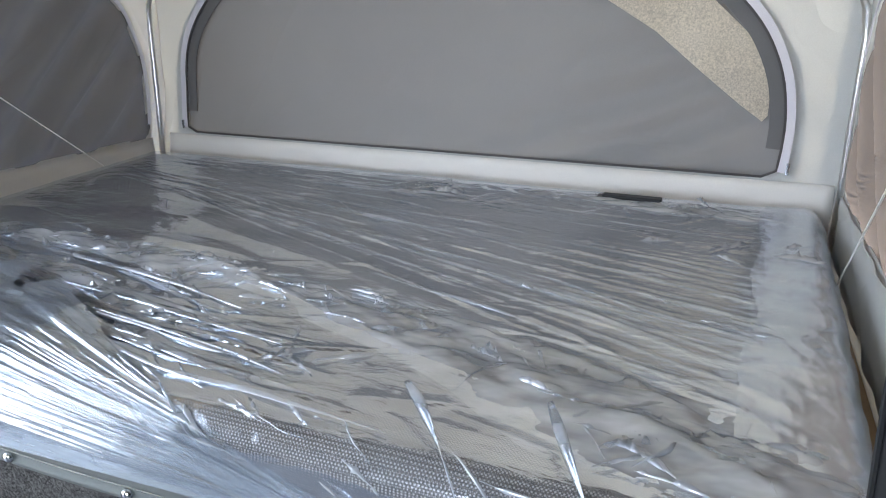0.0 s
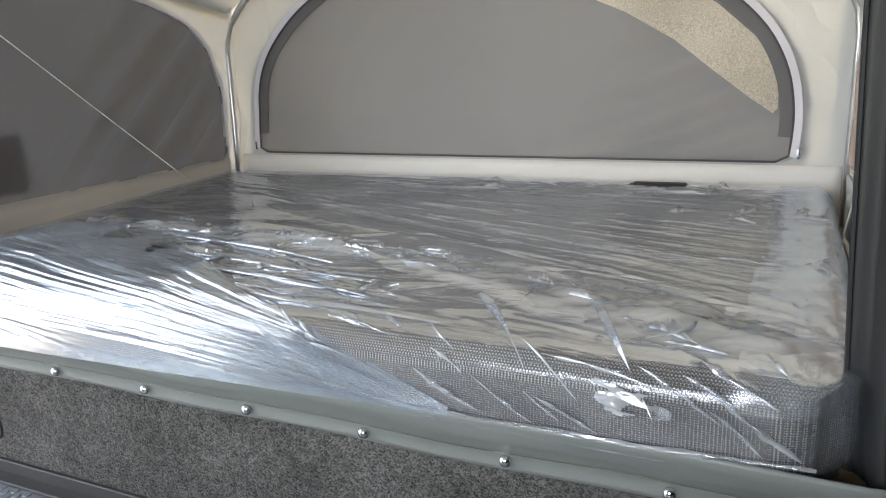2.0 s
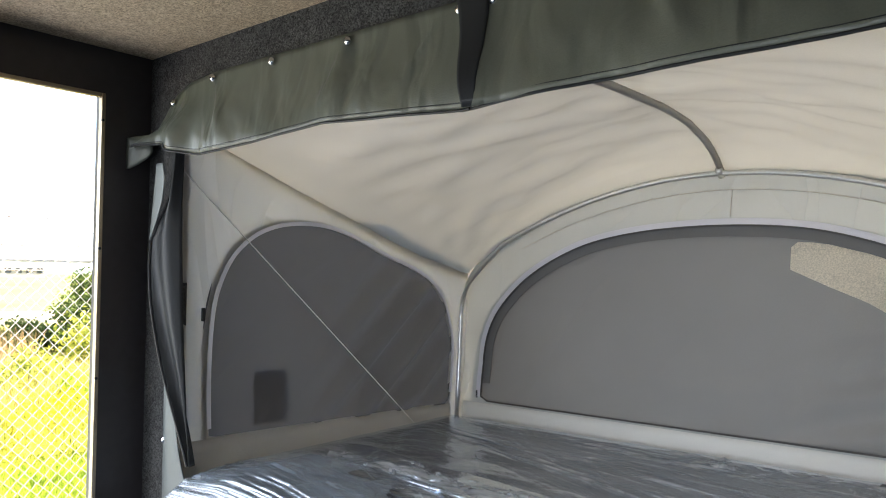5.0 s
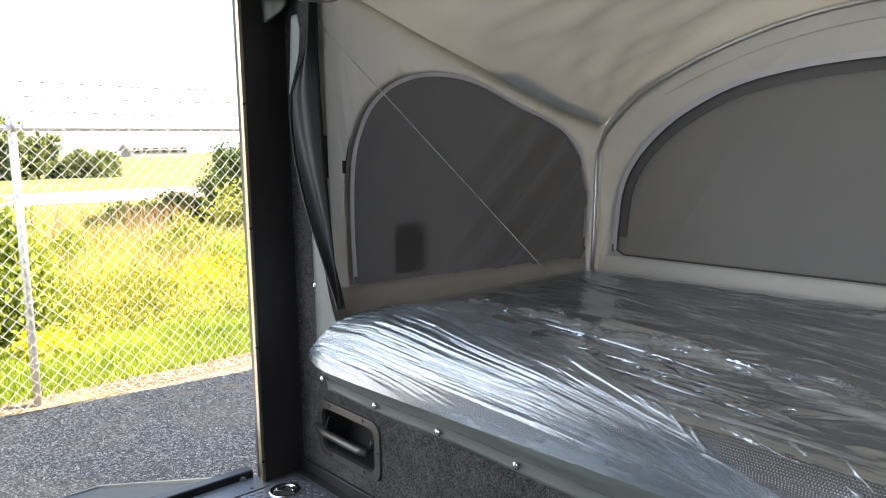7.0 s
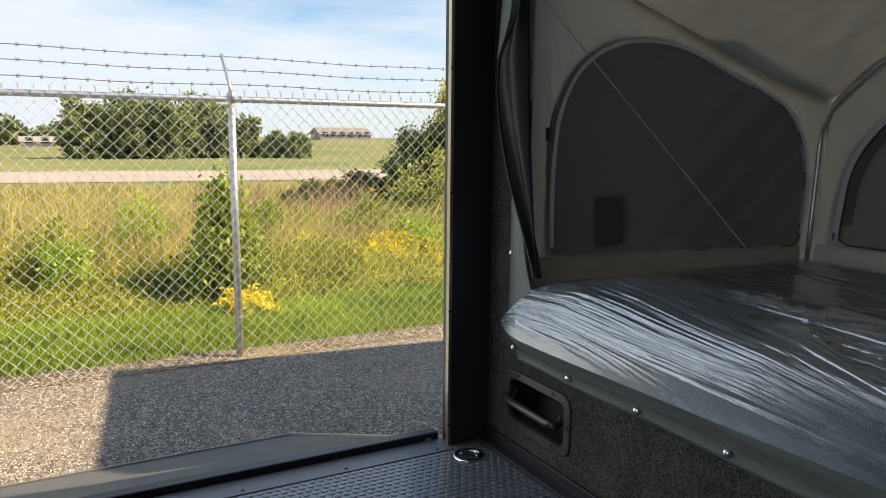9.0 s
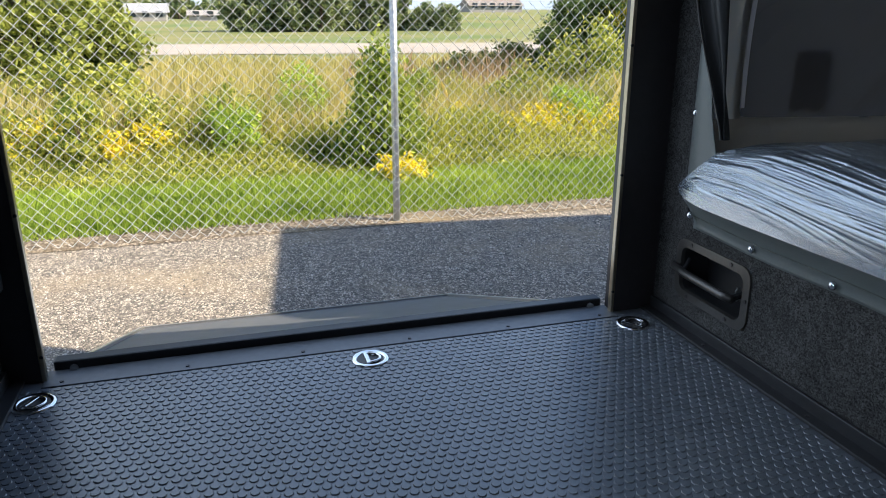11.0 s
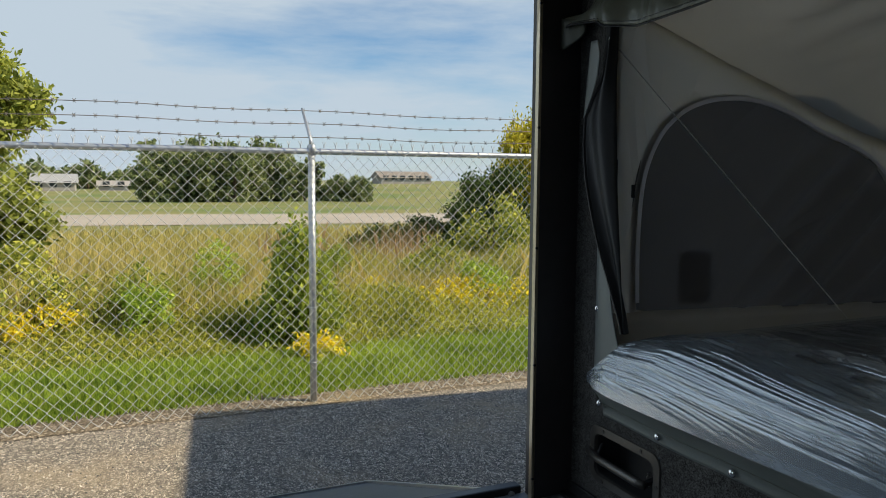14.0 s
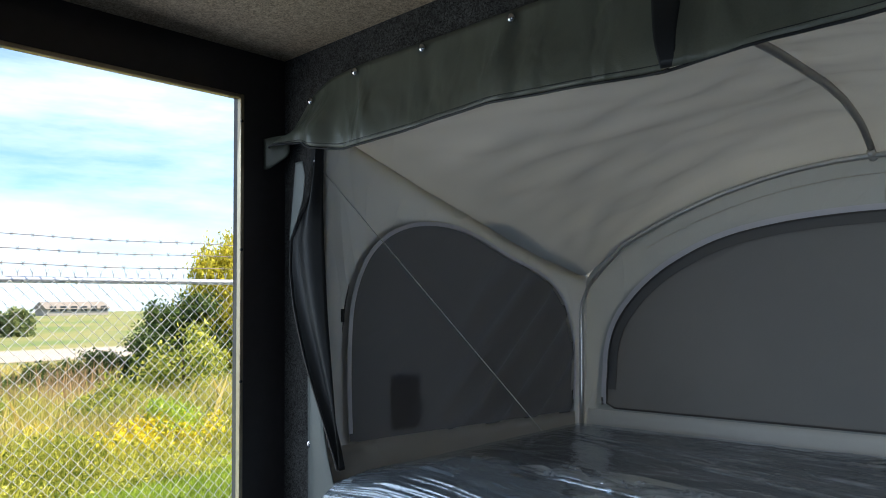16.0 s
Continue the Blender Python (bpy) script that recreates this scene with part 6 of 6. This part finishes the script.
def goldenrod(x, y, h, seed):
    r = np.random.RandomState(seed)
    t = thing("goldenrod", "goldenrod plant with yellow flower plumes", "wildflower", "goldenrod in the meadow", at=(x, y, ground_z(x, y)))
    g = ground_z(x, y)
    n = int(58 * h)
    base = np.stack([x + r.normal(size=n) * 0.36 * h, y + r.normal(size=n) * 0.38 * h, np.full(n, g)], 1)
    hh = h * r.uniform(0.5, 1.15, n)
    part("stalk", quads("stalk", blades(base, hh, np.full(n, 0.004), r, 0.15), WEED), WEED, t)
    c = np.repeat(base, 14, 0)
    c[:, 2] += np.repeat(hh, 14) * r.uniform(0.1, 0.8, len(c))
    c[:, :2] += r.normal(size=(len(c), 2)) * 0.04
    part("foliage", quads("foliage", leaves(c, 0.035, r), WEED), WEED, t)
    c = np.repeat(base, 32, 0)
    c[:, 2] += np.repeat(hh, 32) * r.uniform(0.62, 1.06, len(c))
    c[:, :2] += r.normal(size=(len(c), 2)) * 0.035
    part("bloom", quads("bloom", leaves(c, 0.021, r), GOLD), GOLD, t, "bright yellow plumes")


for k, (x, y, h) in enumerate(((-5.3, 1.75, 0.36), (-5.5, 2.05, 0.44), (-5.6, 2.3, 0.46), (-5.4, 2.5, 0.40), (-5.7, 2.65, 0.36), (-5.5, -3.05, 0.42), (-5.3, -2.4, 0.34), (-5.6, -2.72, 0.46), (-5.4, -3.35, 0.46), (-5.45, -2.2, 0.40),
                             (-4.0, -0.05, 0.24), (-4.05, 0.12, 0.20), (-6.4, 1.3, 0.36))):
    goldenrod(x, y, h, 40 + k)


def shrub(name, label, category, x, y, w, h, n, size, mat, seed, base=0.0, tall=1.0, cone=False, clumps=40, trunk=0.05, group="", full=False):
    r = np.random.RandomState(seed)
    g = ground_z(x, y) - 0.03
    t = thing(name, label, category, group, at=(x, y, g))
    z0 = base
    cs = []
    while len(cs) < clumps:
        p = r.uniform(-1, 1, 3)
        if cone:
            lim = 1 - 0.85 * (p[2] + 1) / 2
            if math.hypot(p[0], p[1]) > lim:
                continue
        elif full:
            if math.hypot(p[0], p[1]) > 1 - 0.55 * max(0, p[2]) ** 2:
                continue
        elif np.linalg.norm(p) > 1 or np.linalg.norm(p) < 0.45:
            continue
        cs.append(p)
    cs = np.array(cs) * (w / 2, w / 2, (h - z0) / 2) * r.uniform(0.75, 1.12, (clumps, 1)) + (x, y, g + (h + z0) / 2)
    bm = bmesh.new()
    tube([(x, y, g), (x + 0.02 * h * r.normal(), y, g + h * 0.35), (x + 0.03 * h * r.normal(), y + 0.02 * h * r.normal(), g + h * 0.8)], [trunk, trunk * 0.75, trunk * 0.2], 8, bm)
    for c in cs[:: max(1, clumps // 14)]:
        zb = g + (c[2] - g) * 0.45
        tube([(x, y, zb), ((x + c[0]) / 2, (y + c[1]) / 2, (zb + c[2]) / 2 + 0.03 * h), tuple(c)], [trunk * 0.45, trunk * 0.3, trunk * 0.08], 5, bm)
    part("trunk", bm, BARK, t)
    per = n // clumps
    cl = w * (0.062 if not cone else 0.07) + 0.02 * w
    c = np.repeat(cs, per, 0) + r.normal(size=(clumps * per, 3)) * (cl, cl, cl * (1.6 if cone else 0.85))
    c[:, 2] = np.maximum(c[:, 2], g + 0.02)
    part("crown", quads("crown", leaves(c, size, r, tall=tall), mat), mat, t)
    return t


def lobed_tree(name, label, category, x, y, lobes, per, size, mat, seed, trunk=0.1, tall=1.0, spray=0.11, group=""):
    """A trunk, a limb into each lobe of the crown, twigs to its clumps and leaves round them; lobes: (dx, dy, height, radius, clumps)."""
    r = np.random.RandomState(seed)
    g = ground_z(x, y) - 0.03
    t = thing(name, label, category, group, at=(x, y, g))
    bm, cs = bmesh.new(), []
    h = max(l[2] for l in lobes)
    spine = [Vector((x, y, g)), Vector((x + 0.03 * h, y - 0.02 * h, g + 0.4 * h)), Vector((x, y + 0.02 * h, g + 0.9 * h))]
    tube(spine, [trunk, trunk * 0.7, trunk * 0.2], 8, bm)
    for dx, dy, z, rad, count in lobes:
        c = Vector((x + dx, y + dy, g + z))
        root = Vector((x, y, g + 0.55 * z))
        tube([root, root.lerp(c, 0.5) + Vector((0, 0, 0.06 * h)), c], [trunk * 0.4, trunk * 0.28, trunk * 0.12], 6, bm)
        d = r.normal(size=(count, 3))
        d /= np.linalg.norm(d, axis=1, keepdims=True)
        d *= rad * r.uniform(0.45, 1.08, (count, 1)) * (1, 1, 0.85)
        for q_ in d[:: max(1, count // 7)]:
            tube([c, c + Vector(q_) * 0.55 + Vector((0, 0, 0.02 * h)), c + Vector(q_)], [trunk * 0.10, trunk * 0.06, trunk * 0.02], 4, bm)
        cs.append(d + np.array(c))
    part("trunk", bm, BARK, t)
    cs = np.concatenate(cs)
    pts = np.repeat(cs, per, 0) + r.normal(size=(len(cs) * per, 3)) * (spray, spray, spray * 0.75 * tall)
    pts[:, 2] = np.maximum(pts[:, 2], g + 0.03)
    part("crown", quads("crown", leaves(pts, size, r, tall=tall), mat), mat, t)
    return t


lobed_tree("broadleaf_tree", "leafy green tree with yellowing leaves behind the fence", "tree", -10.5, -4.55,
           [(0, 0.1, 3.75, 0.85, 60), (0, 0.95, 3.25, 0.62, 40), (0.1, 1.62, 2.78, 0.42, 26), (0.2, 1.2, 2.3, 0.5, 26), (0, 0.2, 2.3, 0.95, 55), (0.3, 1.25, 1.25, 0.62, 34), (0.3, 1.75, 0.95, 0.42, 20),
            (0.3, 0.55, 1.0, 0.85, 44), (0.2, -0.5, 0.9, 0.9, 40), (-0.2, -0.9, 2.9, 1.0, 60), (-0.3, -1.3, 1.7, 1.0, 50), (0.5, 1.35, 0.45, 0.5, 20)], 80, 0.058, LEAF_TREE, 1, trunk=0.12, spray=0.12)
lobed_tree("willow_tree", "tall yellow-green willow behind the fence", "tree", -13.5, 8.6,
           [(0, -0.2, 2.75, 0.75, 60), (0.1, -1.15, 2.55, 0.55, 44), (0, 0.8, 2.9, 0.7, 50), (0.2, -1.45, 1.75, 0.55, 44), (0.3, -0.6, 1.7, 0.8, 60), (0.1, 0.6, 1.7, 0.9, 60), (0.3, -1.2, 0.9, 0.6, 44), (0.3, -0.2, 0.8, 0.8, 50), (0, 1.3, 1.0, 0.8, 40)],
           130, 0.046, LEAF_YELLOW, 2, trunk=0.10, tall=2.6, spray=0.11)
lobed_tree("shrub", "dark green leafy shrub in the meadow", "shrub", -13.2, 6.35,
           [(0, -0.1, 1.55, 0.5, 40), (0.1, 0.45, 1.75, 0.5, 40), (0.1, -0.55, 1.05, 0.5, 36), (0.2, 0.2, 0.9, 0.6, 44), (0.2, -0.3, 0.5, 0.6, 36), (0.1, 0.8, 1.0, 0.5, 36)], 90, 0.040, LEAF_DARK, 3, trunk=0.06, spray=0.10, group="meadow shrubs")
lobed_tree("shrub", "dark green low shrub in the meadow", "shrub", -14.2, 4.55,
           [(0, 0, 0.42, 0.40, 34), (0, 0.6, 0.55, 0.45, 38), (0, -0.65, 0.36, 0.36, 30), (0.1, 1.05, 0.5, 0.4, 30), (0.1, -1.1, 0.26, 0.28, 22)], 90, 0.038, LEAF_DARK, 4, trunk=0.04, spray=0.09, group="meadow shrubs")
shrub("shrub", "light green leafy shrub in the meadow", "shrub", -9.5, 4.6, 1.5, 1.35, 5000, 0.040, WEED, 5, clumps=40, group="meadow shrubs")
shrub("shrub", "bright green bush in the weeds", "shrub", -7.6, -3.0, 1.3, 0.95, 5000, 0.04, WEED, 6, clumps=40, group="meadow shrubs")
shrub("juniper", "small upright green juniper behind the fence post", "juniper", -4.7, 0.02, 0.80, 1.15, 19000, 0.032, LEAF_CONIFER, 7, tall=2.2, cone=True, clumps=120, trunk=0.02)

rw = random.Random(31)
for k in range(16):
    xx = -5.2 - 2.6 * rw.random()
    yy = -1.45 + (2.2 - xx) * rw.uniform(-0.26, 0.55)
    shrub("weed_bush", "leafy yellow-green weed clump in the meadow", "weeds", xx, yy, 0.45 + 0.45 * rw.random(), 0.45 + 0.40 * rw.random(), 2600, 0.024, (WEED, LEAF_CONIFER, WEED, LAWN)[k % 4], 60 + k, tall=1.6, clumps=40, trunk=0.012, group="meadow weed clumps")

rt = random.Random(9)
for k in range(15):
    yy = 1.5 + k * 1.2 + rt.uniform(-0.5, 0.5)
    shrub("far_tree", "full green tree in a distant row", "tree", -92 + rt.uniform(-4, 4), yy, 4.2 + rt.uniform(-0.6, 1.0), 6.6 + rt.uniform(-1.2, 1.4), 3600, 0.26, LEAF_FAR, 100 + k, base=0.1, full=True, clumps=60, trunk=0.18, group="distant tree row")
for k, (yy, hh, ww) in enumerate(((19.8, 5.6, 2.2), (22.0, 5.6, 2.6), (24.2, 3.3, 3.2), (26.4, 3.4, 3.4), (28.2, 3.0, 2.8))):
    shrub("far_tree", "full green tree in a distant row", "tree", -92 + rt.uniform(-3, 3), yy, ww, hh, 1700, 0.28, LEAF_FAR, 140 + k, base=0.1, full=True, clumps=44, trunk=0.14, group="distant tree row")
for k in range(22):
    yy = -60 + k * 4.2 + rt.uniform(-1.5, 1.5)
    shrub("horizon_tree", "hazy green tree on the horizon", "tree", -215 + rt.uniform(-14, 14), yy, 8 + rt.uniform(-2, 3), 6.0 + rt.uniform(-1.5, 1.5), 500, 0.8, LEAF_FAR, 200 + k, clumps=26, trunk=0.3, group="horizon trees")


# ---- far buildings ----
ROOFING = material("brown_roofing", (0.24, 0.215, 0.195), 0.9, vary=0.15, grain=3, bump=0.2)
SIDING = material("pale_siding", (0.33, 0.315, 0.30), 0.8, vary=0.08, grain=2, bump=0.1)


def house(name, label, x, y, w, d, h, rise, n_win, roof_mat=ROOFING):
    g = ground_z(x, y)
    t = thing(name, label, "building", at=(x, y, g))
    part("wall", boxed(x - d / 2, x + d / 2, y - w / 2, y + w / 2, g - 0.5, g + h), SIDING, t)
    bm = bmesh.new()
    o = 0.5
    pts = [(x - d / 2 - o, g + h - 0.1), (x, g + h + rise), (x + d / 2 + o, g + h - 0.1)]
    a = [bm.verts.new((px, y - w / 2 - o, pz)) for px, pz in pts]
    b = [bm.verts.new((px, y + w / 2 + o, pz)) for px, pz in pts]
    bm.faces.new(a)
    bm.faces.new(b)
    for i in range(3):
        bm.faces.new((a[i], a[(i + 1) % 3], b[(i + 1) % 3], b[i]))
    part("roof", bm, roof_mat, t)
    for k in range(n_win):
        yy = y - w / 2 + w * (k + 0.5) / n_win
        part("window", boxed(x + d / 2 - 0.05, x + d / 2 + 0.08, yy - 0.7, yy + 0.7, g + 0.9, g + 2.1), GLASSY, t)
    return t


house("long_building", "long low pale building with a brown roof on a rise", -180, 65.5, 13.5, 8, 1.6, 1.6, 6)
house("farm_house", "small distant house with a grey roof", -175, -15, 8, 7, 1.9, 1.8, 3, material("grey_roofing", (0.33, 0.34, 0.36), 0.8, vary=0.1, grain=3, bump=0.1))
house("farm_house", "small distant shed with a pale roof", -178, -3.5, 6, 5, 1.3, 1.0, 2, SIDING)
